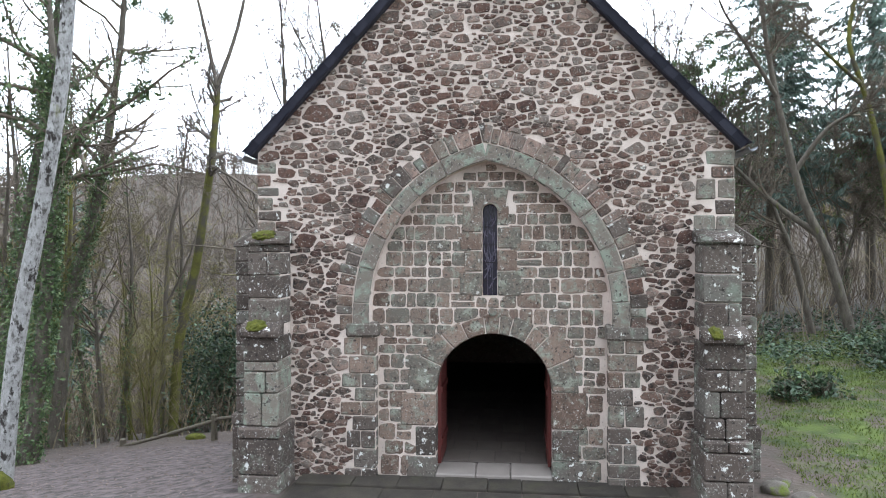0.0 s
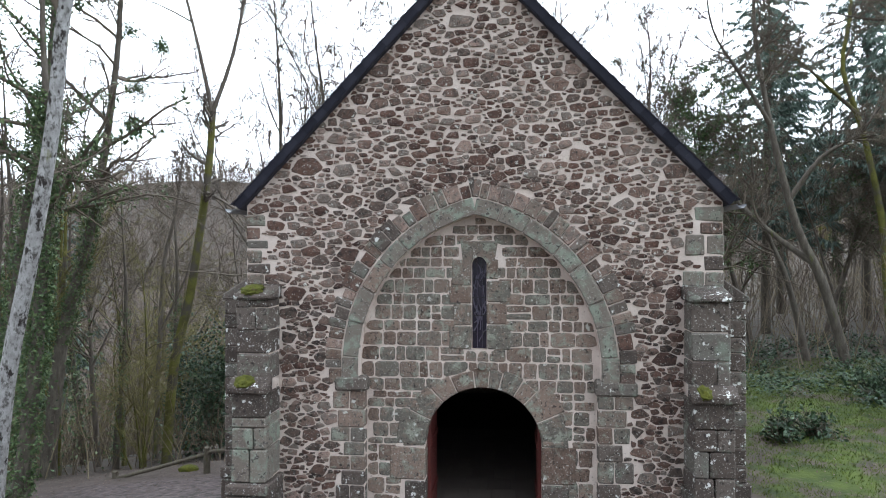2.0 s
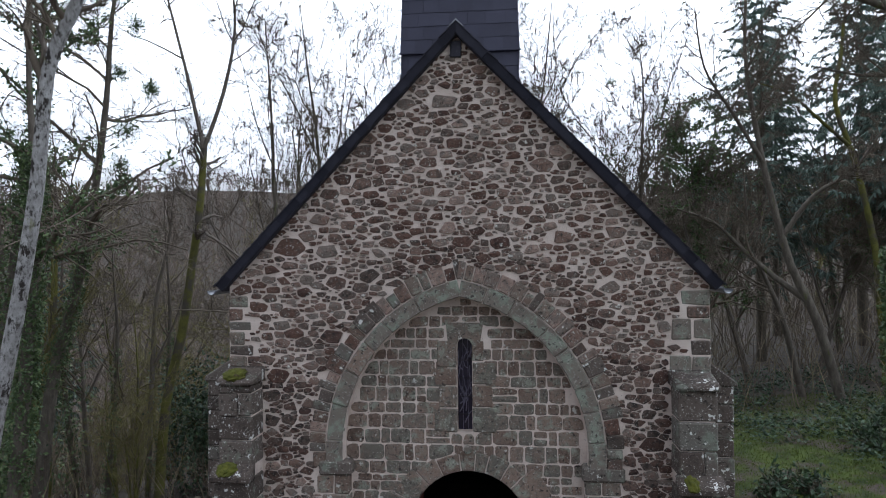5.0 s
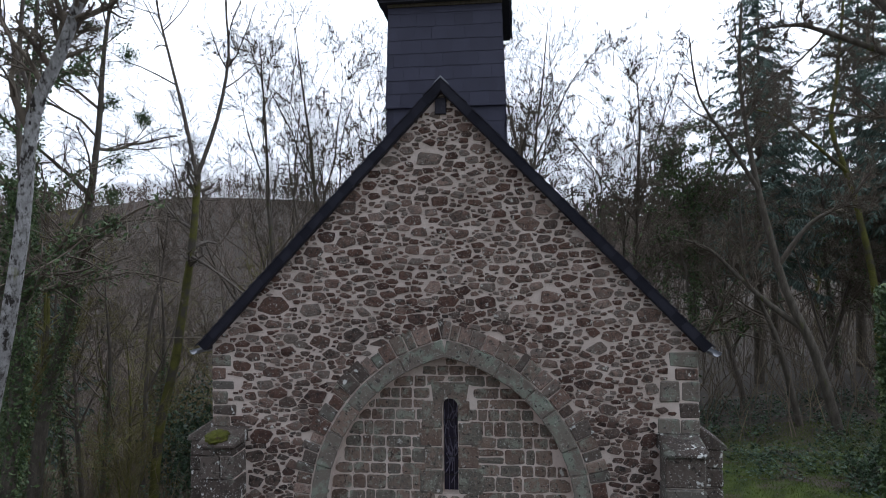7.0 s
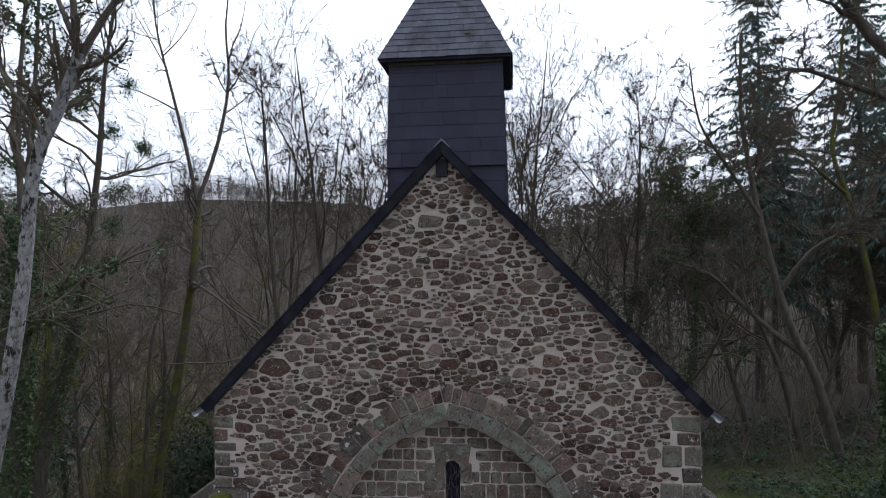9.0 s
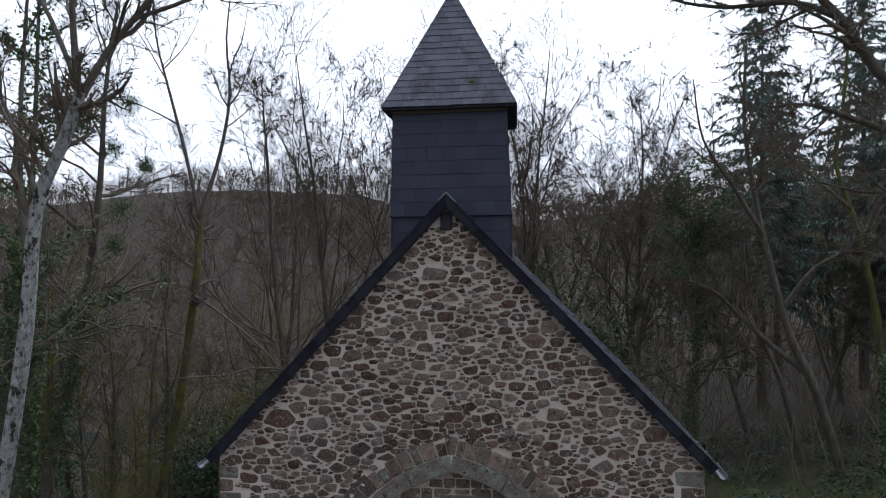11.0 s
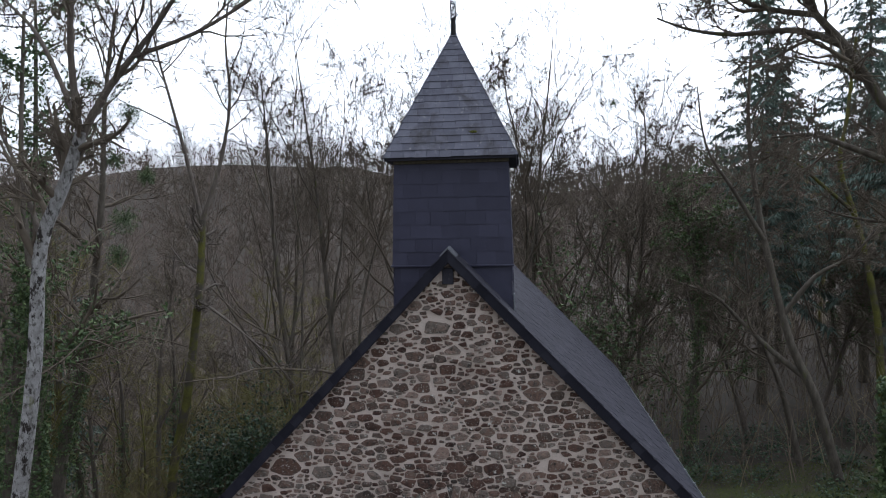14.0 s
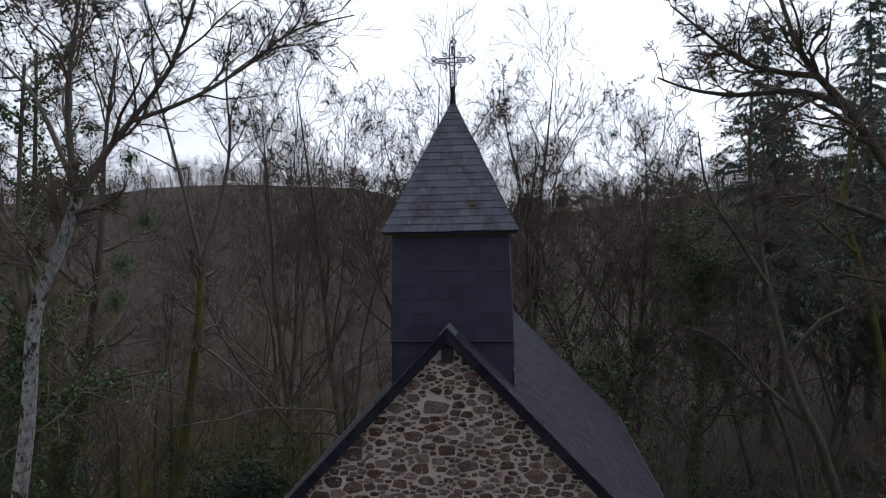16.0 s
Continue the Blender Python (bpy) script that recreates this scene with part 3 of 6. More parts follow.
# voussoirs and jamb stones of the door
cuts = [0.0, 0.42, 0.80, 1.02, 1.30, 1.48, 1.70, 2.02, 2.32, 2.70, math.pi]
for a0, a1 in zip(cuts, cuts[1:]):
    deep = rv.uniform(0.26, 0.36) if 0.8 < (a0 + a1) / 2 < 2.3 else rv.uniform(0.38, 0.52)
    voussoir(DOOR_X, DOOR_SPRING, DOOR_R - 0.004, DOOR_R + deep, a0 + 0.009, a1 - 0.009, RECESS - 0.022, 0.5, ashlar_stone, tympanum, rv, 0.014)
for s in (-1, 1):
    z, wide = -0.15, True
    for h in (0.52, 0.50, 0.56, 0.22) if s < 0 else (0.50, 0.52, 0.62, 0.12):
        w = rv.uniform(0.46, 0.64) if wide else rv.uniform(0.34, 0.44)
        xa = DOOR_X + s * (DOOR_R - 0.004)
        xb = xa + s * w
        block_part("jamb_stone", buttress_stone if z < 0.8 else ashlar_stone, tympanum, (min(xa, xb), max(xa, xb), RECESS - 0.022, 0.5, z + 0.008, z + h - 0.008), 0.022, 0.01, rng=rv)
        z, wide = z + h, not wide

door_blocks = []
for s, w in ((-1, 0.66), (1, 0.66)):
    door_blocks.append((min(DOOR_X + s * DOOR_R, DOOR_X + s * (DOOR_R + w)), max(DOOR_X + s * DOOR_R, DOOR_X + s * (DOOR_R + w))))

# jambs of the lancet and its lintel
for s in (-1, 1):
    z = WIN_Z0
    for h, w in ((0.42, 0.40), (0.36, 0.34), (0.38, 0.40), (0.36, 0.20)) if s > 0 else ((0.40, 0.38), (0.36, 0.30), (0.30, 0.38), (0.44, 0.33)):
        h = min(h, WIN_Z1 - 0.03 - z)
        xa = WIN_X + s * (WIN_W + 0.0)
        xb = xa + s * w
        block_part("jamb_stone", ashlar_stone, tympanum, (min(xa, xb) + 0.004, max(xa, xb) - 0.004, RECESS - 0.02, 0.4, z + 0.008, z + h - 0.008), 0.016, 0.007, rng=rv)
        z += h
hood = [(-0.27, 4.50), (-WIN_W - 0.004, 4.50)] + [(WIN_X - (WIN_W + 0.003) * math.cos(a), WIN_Z1 - WIN_W + (WIN_W + 0.003) * math.sin(a)) for a in np.linspace(0.1, math.pi - 0.1, 9)] + [(WIN_W, 4.50), (0.25, 4.50), (0.31, 4.86), (-0.31, 4.86)]
part("lintel_stone", prism(hood, RECESS - 0.02, 0.4), ashlar_stone, tympanum)


def pulled(poly, bad):
    """Pulls the corners of an outline out of a forbidden region towards its middle."""
    n = len(poly)
    cx, cz = sum(p[0] for p in poly) / n, sum(p[1] for p in poly) / n
    if bad(cx, cz):
        return None
    out = []
    for x, z in poly:
        t = 1.0
        for _ in range(12):
            if not bad(cx + (x - cx) * t, cz + (z - cz) * t):
                break
            t -= 0.075
        out.append((cx + (x - cx) * t, cz + (z - cz) * t))
    return out


def squared(poly, n):
    """Drops the least corners of an outline until n are left."""
    poly = list(poly)
    while len(poly) > n:
        k = len(poly)
        cost = [abs((poly[i - 1][0] - poly[i][0]) * (poly[(i + 1) % k][1] - poly[i][1]) - (poly[i - 1][1] - poly[i][1]) * (poly[(i + 1) % k][0] - poly[i][0])) for i in range(k)]
        poly.pop(cost.index(min(cost)))
    return poly


def area(poly):
    return abs(sum(a[0] * b[1] - b[0] * a[1] for a, b in zip(poly, poly[1:] + poly[:1]))) / 2


# coursed blocks of the infill
def bad_infill(x, z):
    if not inside_arch(x, z, -0.012) or in_door(x, z, 0.02) or in_window(x, z, 0.02):
        return True
    if z < DOOR_SPRING + 0.2 and in_door(x, z, 0.33):
        return True
    if z > DOOR_SPRING and math.hypot(x - DOOR_X, z - DOOR_SPRING) < DOOR_R + 0.28:
        return True
    return WIN_Z0 - 0.01 < z < WIN_Z1 + 0.27 and abs(x - WIN_X) < (0.30 if z > 4.5 else 0.27)


ra = random.Random(33)
z = 0.02
infill_blocks = []
while z < 5.2:
    h = ra.choice((0.12, 0.16, 0.19, 0.22, 0.25, 0.28)) if z > 1.2 else ra.choice((0.24, 0.30, 0.36))
    x = -2.1 + ra.uniform(0, 0.2)
    while x < 2.1:
        w = ra.choice((0.16, 0.20, 0.24, 0.28, 0.34, 0.42))
        tall = h
        g = ra.uniform(0.007, 0.013)
        poly = [(x + g, z + g), (x + w - g, z + g), (x + w - g, z + tall - g), (x + g, z + tall - g)]
        if ra.random() < 0.10 and h > 0.2:
            m = z + h * ra.uniform(0.4, 0.6)
            polys = [[(x + g, z + g), (x + w - g, z + g), (x + w - g, m - g), (x + g, m - g)], [(x + g, m + g), (x + w - g, m + g), (x + w - g, z + h - g), (x + g, z + h - g)]]
        else:
            polys = [poly]
        for p in polys:
            q = []
            for i in range(4):
                a, b = p[i], p[(i + 1) % 4]
                q += [a, ((a[0] + b[0]) / 2, (a[1] + b[1]) / 2)]
            q = pulled([(u + ra.uniform(-0.009, 0.009), w_ + ra.uniform(-0.009, 0.009)) for u, w_ in q], bad_infill)
            if q and area(q) > 0.006:
                infill_blocks.append(rounded(q, ra, 0.22, 0.004))
        x += w
    z += h
for q in infill_blocks[:290]:
    v, f = pillow(q, RECESS, ra.uniform(0.006, 0.014), ra, 0.006)
    mesh_object("ashlar_block", v, f, ashlar_stone, tympanum)


# quoins, pier stones beside the recess, imposts
quoins = []
for s in (-1, 1):
    edge = WALL_L if s < 0 else WALL_R
    z = 4.12
    sizes = ((0.20, 0.30), (0.17, 0.42), (0.24, 0.26), (0.16, 0.38), (0.22, 0.24), (0.20, 0.33)) if s < 0 else ((0.26, 0.62), (0.24, 0.30), (0.33, 0.58), (0.20, 0.36), (0.26, 0.44))
    for k, (h, w) in enumerate(sizes):
        a, b = edge + s * 0.012, edge - s * w
        cuts_q = [min(a, b), max(a, b)] if w < 0.5 else [min(a, b), min(a, b) + w * 0.55, max(a, b)]
        for q0, q1 in zip(cuts_q, cuts_q[1:]):
            quoins.append((q0, q1, z, z + h))
            mat = ra.choice((ashlar_stone, stone_one, buttress_stone)) if s < 0 or k % 2 else arch_stone
            block_part("quoin", mat, west_wall, (q0 + 0.006, q1 - 0.006, -0.018, 0.4, z + 0.009, z + h - 0.009), 0.022, 0.014, rng=ra)
        z += h
piers = []
for s in (-1, 1):
    edge = JAMB_L if s < 0 else JAMB_R
    z = -0.15
    k = 0
    while z < 2.36:
        h = ra.uniform(0.22, 0.36)
        h = min(h, 2.38 - z) if 2.38 - z < 0.5 else h
        w = (ra.uniform(0.20, 0.26), ra.uniform(0.34, 0.5))[k % 2] if z < 1.9 else 0.24
        piers.append((min(edge, edge + s * w), max(edge, edge + s * w), z, z + h))
        block_part("pier_stone", buttress_stone if z < 0.9 or ra.random() < 0.3 else ashlar_stone, west_wall, (min(edge - s * 0.004, edge + s * w), max(edge - s * 0.004, edge + s * w), -0.024, 0.19, z + 0.008, z + h - 0.008), 0.018, 0.008, rng=ra)
        if w < 0.3:
            w2 = w + ra.uniform(0.22, 0.4)
            piers.append((min(edge + s * w, edge + s * w2), max(edge + s * w, edge + s * w2), z, z + h))
            block_part("pier_stone", buttress_stone if z < 0.9 or ra.random() < 0.3 else ashlar_stone, west_wall, (min(edge + s * (w + 0.016), edge + s * w2), max(edge + s * (w + 0.016), edge + s * w2), -0.02, 0.1, z + 0.01, z + h - 0.01), 0.02, 0.01, rng=ra)
        z, k = z + h, k + 1
    a, b = edge - s * 0.05, edge + s * (0.5 if s < 0 else 0.62)
    piers.append((min(a, b), max(a, b), 2.38, 2.62))
    block_part("impost", buttress_stone, west_wall, (min(a, b), max(a, b), -0.06, 0.19, 2.38, 2.62), 0.035, 0.01, rng=ra)


# random rubble: irregular stones in wide joints
def bad_rubble(x, z):
    if x < WALL_L + 0.015 or x > WALL_R - 0.015 or z < 0.0 or z > roof_z(x) - 0.15:
        return True
    if inside_arch(x, z, 0.535) if z > 2.62 else inside_arch(x, z, 0.0):
        return True
    for x0, x1, z0, z1 in piers + quoins:
        if x0 - 0.008 < x < x1 + 0.008 and z0 - 0.005 < z < z1 + 0.005:
            return True
    return (x < -3.36 or x > 3.24) and z < 4.12


rr = random.Random(7)
STRETCH = 1.65
seeds = [(-2.88, 6.12, 0.17), (-0.30, 8.48, 0.165), (2.32, 5.45, 0.12), (-0.27, 5.62, 0.13), (3.1, 5.95, 0.13), (-2.2, 7.0, 0.10)]
arr = np.array([(x / STRETCH, z, r) for x, z, r in seeds])
for want, tries in ((0.12, 90), (0.095, 420), (0.074, 2200), (0.055, 6500), (0.040, 12000), (0.029, 16000), (0.021, 14000)):
    for _ in range(tries):
        x, z = rr.uniform(WALL_L - 0.1, WALL_R + 0.1), rr.uniform(-0.1, 9.7)
        if z > roof_z(x) + 0.1:
            continue
        r = want * rr.uniform(0.82, 1.15)
        d = np.hypot(arr[:, 0] - x / STRETCH, arr[:, 1] - z)
        if (d > (arr[:, 2] + r) * 0.90).all():
            arr = np.vstack([arr, (x / STRETCH, z, r)])
singles, field_v, field_f, low_v, low_f = 0, [], [], [], []
for i, (sx, sz, sr) in enumerate(arr):
    d2 = (arr[:, 0] - sx) ** 2 + (arr[:, 1] - sz) ** 2
    near = np.argsort(d2)[1:19]
    hw = sr * 1.9
    cell = [(sx - hw, sz - hw), (sx + hw, sz - hw), (sx + hw, sz + hw), (sx - hw, sz + hw)]
    for j in near:
        ox, oz, orad = arr[j]
        dx, dz = ox - sx, oz - sz
        dist = math.hypot(dx, dz)
        cut = (dist * dist + sr * sr - orad * orad) / (2 * dist)
        nxt = []
        for k in range(len(cell)):
            a, b = cell[k], cell[(k + 1) % len(cell)]
            da, db = ((a[0] - sx) * dx + (a[1] - sz) * dz) / dist - cut, ((b[0] - sx) * dx + (b[1] - sz) * dz) / dist - cut
            if da <= 0:
                nxt.append(a)
            if (da < 0 < db) or (db < 0 < da):
                t = da / (da - db)
                nxt.append((a[0] + (b[0] - a[0]) * t, a[1] + (b[1] - a[1]) * t))
        cell = nxt
        if len(cell) < 3:
            break
    if len(cell) < 3:
        continue
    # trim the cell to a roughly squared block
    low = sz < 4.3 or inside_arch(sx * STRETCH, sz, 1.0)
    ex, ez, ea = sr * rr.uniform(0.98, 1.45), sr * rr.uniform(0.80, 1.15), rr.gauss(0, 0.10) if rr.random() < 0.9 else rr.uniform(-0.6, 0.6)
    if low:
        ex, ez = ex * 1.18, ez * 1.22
    for q in range(4):
        qa = ea + q * math.pi / 2 + rr.uniform(-0.16, 0.16)
        lim = ex if q % 2 == 0 else ez
        ux, uz = math.cos(qa), math.sin(qa)
        nxt = []
        for k in range(len(cell)):
            a, b = cell[k], cell[(k + 1) % len(cell)]
            da, db = (a[0] - sx) * ux + (a[1] - sz) * uz - lim, (b[0] - sx) * ux + (b[1] - sz) * uz - lim
            if da <= 0:
                nxt.append(a)
            if (da < 0 < db) or (db < 0 < da):
                t = da / (da - db)
                nxt.append((a[0] + (b[0] - a[0]) * t, a[1] + (b[1] - a[1]) * t))
        cell = nxt
    if len(cell) < 3:
        continue
    poly = squared([(x * STRETCH, z) for x, z in cell], rr.choice((4, 5, 5, 6, 6)))
    mx, mz = sum(p[0] for p in poly) / len(poly), sum(p[1] for p in poly) / len(poly)
    gap = rr.uniform(0.002, 0.005) if low else rr.uniform(0.001, 0.006) + 0.003 * (mz > 5.5)
    poly = [(mx + (x - mx) * k, mz + (z - mz) * k) for (x, z), k in ((p, rr.uniform(0.93, 1.05) if low else rr.uniform(0.88, 1.08)) for p in poly)]
    poly = [(mx + (x - mx) * max(0.35, 1 - gap / (math.hypot(x - mx, z - mz) + 1e-6)), mz + (z - mz) * max(0.35, 1 - gap / (math.hypot(x - mx, z - mz) + 1e-6))) for x, z in poly]
    tilt = rr.uniform(-0.15, 0.15)
    poly = [(mx + (x - mx) - (z - mz) * tilt, mz + (z - mz) + (x - mx) * tilt * 0.5) for x, z in poly]
    poly = pulled(poly, bad_rubble)
    if not poly or area(poly) < 0.0012:
        continue
    merged = [p for k, p in enumerate(poly) if math.hypot(p[0] - poly[k - 1][0], p[1] - poly[k - 1][1]) > 0.012]
    if len(merged) < 3:
        continue
    poly = rounded(merged, rr, rr.uniform(0.10, 0.18), min(0.007, sr * 0.09))
    v, f = pillow(poly, 0.0, rr.uniform(0.006, 0.024), rr, 0.010)
    if singles < 300 and sr > 0.045 and 5.9 < mz < 9.0 and -1.9 < mx < 1.9:
        mesh_object("rubble_stone", v, f, stone_one, west_wall)
        singles += 1
    else:
        # low on the wall and round the arch, many stones take the darker mix
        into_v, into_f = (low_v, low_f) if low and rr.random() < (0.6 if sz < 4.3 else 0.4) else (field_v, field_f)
        base = len(into_v)
        into_v += v
        into_f += [tuple(k + base for k in q) for q in f]
field = mesh_object("rubble_field", field_v, field_f, stone_many, west_wall, "small irregular rubble stones in wide joints")
tagged(field, kind="stuff")
tagged(mesh_object("rubble_field", low_v, low_f, stone_dark, west_wall, "dark-spotted rubble stones in tight joints"), kind="stuff")

# carved round boss above the door
bm = bmesh.new()
bmesh.ops.create_cone(bm, cap_ends=True, segments=16, radius1=0.075, radius2=0.06, depth=0.08, matrix=pose(0.04, RECESS - 0.075, 2.80, 90))
bmesh.ops.bevel(bm, geom=list(bm.edges), offset=0.012, segments=2, affect="EDGES")
part("boss", bm, arch_stone, tympanum, "round carved stone boss")


# ---- corner buttresses ----
def courses(parent, x0, x1, y0, y1, z0, z1, step, rng, split=True, mat=None):
    z = z0
    while z < z1 - 0.02:
        h = min(rng.uniform(*step), z1 - z)
        if z1 - z - h < 0.12:
            h = z1 - z
        cutx = [x0, x1] if not split or rng.random() < 0.5 else [x0, x0 + (x1 - x0) * rng.uniform(0.35, 0.65), x1]
        for a, b in zip(cutx, cutx[1:]):
            block_part("block", mat or buttress_stone, parent, (a + 0.007, b - 0.007, y0 + rng.uniform(-0.008, 0.008), y1, z + 0.007, z + h - 0.007), 0.02, 0.008, rng=rng)
        z += h


def cap_stone(parent, x0, x1, y0, y1, z0, z1, rise, name="weathering", mat=None, label=""):
    """A sloping offset: high at the wall (y1), low in front (y0)."""
    bm = bmesh.new()
    bmesh.ops.create_cube(bm, size=1)
    for v in bm.verts:
        front = v.co.y < 0
        v.co = Vector((x0 if v.co.x < 0 else x1, y0 if front else y1, z0 if v.co.z < 0 else (z1 if front else z1 + rise)))
    bmesh.ops.subdivide_edges(bm, edges=list(bm.edges), cuts=3, use_grid_fill=True)
    for v in bm.verts:
        v.co += 0.014 * Vector(noise.noise_vector(v.co * 7.0))
    bmesh.ops.bevel(bm, geom=[e for e in bm.edges if e.calc_face_angle(0) > 0.6], offset=0.02, segments=2, affect="EDGES")
    return part(name, bm, mat or buttress_stone, parent, label, True)


rb = random.Random(77)
for s in (-1, 1):
    butt = part("buttress", block(bmesh.new(), *((-3.87, -3.37) if s < 0 else (3.25, 3.76)), -0.45, 0.0, -0.4, 3.9, 0), mortar, chapel, "stepped corner buttress with mossy offsets")
    xa, xb = (-3.90, -3.345) if s < 0 else (3.215, 3.79)
    g = 0.0 if s < 0 else 0.18
    courses(butt, xa, xb, -0.50, 0.0, 2.62, 3.92, (0.28, 0.46), rb)
    cap_stone(butt, xa - 0.03, xb + 0.03, -0.56, 0.02, 3.92, 4.00, 0.16, label="lichened sloping top stone")
    courses(butt, xa - 0.01, xb + 0.01, -0.66, 0.0, 1.02, 2.05, (0.3, 0.55), rb, True, arch_stone if s < 0 else None)
    courses(butt, xa - 0.01, xb + 0.01, -0.66, 0.0, 2.05, 2.44, (0.3, 0.4), rb, False)
    cap_stone(butt, xa - 0.05, xb + 0.05, -0.74, -0.46, 2.44, 2.56, 0.14)
    courses(butt, xa - 0.06, xb + 0.07, -0.78, 0.0, -0.3 + g, 1.02, (0.4, 0.62), rb)
    for q0, q1, yy, zz in ((0.05, 0.42, -0.52, 4.06), (0.02, 0.36, -0.72, 2.61)) if s < 0 else ((0.04, 0.26, -0.74, 2.58),):
        bm = bmesh.new()
        bmesh.ops.create_icosphere(bm, subdivisions=4, radius=1)
        for v in bm.verts:
            n3 = noise.noise(v.co * 3.1 + Vector((q0 * 9, s, zz)))
            v.co = Vector((xa + (q0 + q1) / 2 + v.co.x * (q1 - q0) / 2 * (1 + 0.25 * n3), yy + 0.12 + v.co.y * 0.17 * (1 + 0.3 * n3), zz + 0.01 + v.co.z * 0.075 * (1 + 0.4 * n3) + v.co.y * 0.05))
        part("moss_cushion", bm, moss, butt, "yellow-green moss cushion", True)
    # flank buttress against the side wall
    flank = part("buttress", block(bmesh.new(), *((-4.28, -3.92) if s < 0 else (3.83, 4.13)), 0.08, 0.62, -1.2, 3.85, 0), mortar, chapel, "side buttress of dressed blocks")
    fa, fb = (-4.34, -3.915) if s < 0 else (3.825, 4.19)
    courses(flank, fa, fb, 0.04, 0.70, 1.05, 3.9, (0.24, 0.36), rb, False)
    courses(flank, fa - (0.06 if s < 0 else 0), fb + (0 if s < 0 else 0.06), 0.0, 0.74, -0.9, 1.05, (0.3, 0.5), rb, False)
    bm = bmesh.new()
    hi, lo = (fb, fa - 0.04) if s < 0 else (fa, fb + 0.05)
    vs = [bm.verts.new(p) for y in (0.02, 0.72) for p in ((hi, y, 3.9), (lo, y, 3.88), (lo, y, 3.96), (hi, y, 4.26))]
    bm.faces.new(vs[:4]); bm.faces.new(list(reversed(vs[4:])))
    for i in range(4):
        bm.faces.new((vs[i], vs[(i + 1) % 4], vs[(i + 1) % 4 + 4], vs[i + 4]))
    bmesh.ops.recalc_face_normals(bm, faces=list(bm.faces))
    bmesh.ops.bevel(bm, geom=list(bm.edges), offset=0.02, segments=1, affect="EDGES")
    part("weathering", bm, buttress_stone, flank)


# ---- roof ----
def slates(origin, u, v, n, length, span, rows, wide, rng, thick=0.011, lift=0.0):
    """Overlapping slates on a sloping face: origin at the middle of the eave, u along, v up the slope. span(t): the two ends along u."""
    out = []
    o, u, v, n = Vector(origin), Vector(u), Vector(v), Vector(n)
    h = length / rows
    for r in range(rows):
        t0, t1 = r * h, min(length, (r + 1) * h * 1.0 + h * 0.25)
        lo0, hi0 = span(t0)
        lo1, hi1 = span(t1)
        x = lo0 - (wide * 0.5 if r % 2 else 0) - rng.uniform(0, wide * 0.2)
        while x < hi0 - 0.01:
            w = wide * rng.uniform(0.85, 1.15)
            a0, b0 = max(x, lo0), min(x + w - 0.004, hi0)
            a1, b1 = max(x, lo1), min(x + w - 0.004, hi1)
            x += w
            if b0 - a0 < 0.02:
                continue
            if b1 <= a1 + 0.002:
                a1 = b1 = max(lo1, min(hi1, (a1 + b1) / 2))
                b1 += 0.002
            drop = rng.uniform(-0.006, 0.006)
            hb, ht = lift + thick * rng.uniform(1.5, 2.4), lift + thick * 0.4
            pts = [(a0, t0 + drop, hb), (b0, t0 + drop + rng.uniform(-0.003, 0.003), hb), (b1, t1, ht), (a1, t1, ht)]
            top = [o + u * p + v * q + n * k for p, q, k in pts]
            low = [p - n * thick for p in top]
            out.append((top + low, [(0, 1, 2, 3), (7, 6, 5, 4), (0, 4, 5, 1), (1, 5, 6, 2), (2, 6, 7, 3), (3, 7, 4, 0)]))
    return out


def lay(pieces, name, one, many, parent, pick, most=280):
    count, V, F = 0, [], []
    for v, f in pieces:
        if count < most and pick(v[0]):
            mesh_object(name, v, f, one, parent)
            count += 1
        else:
            b = len(V)
            V += v
            F += [tuple(i + b for i in q) for q in f]
    if V:
        tagged(mesh_object(name + "_field", V, F, many, parent), kind="stuff")


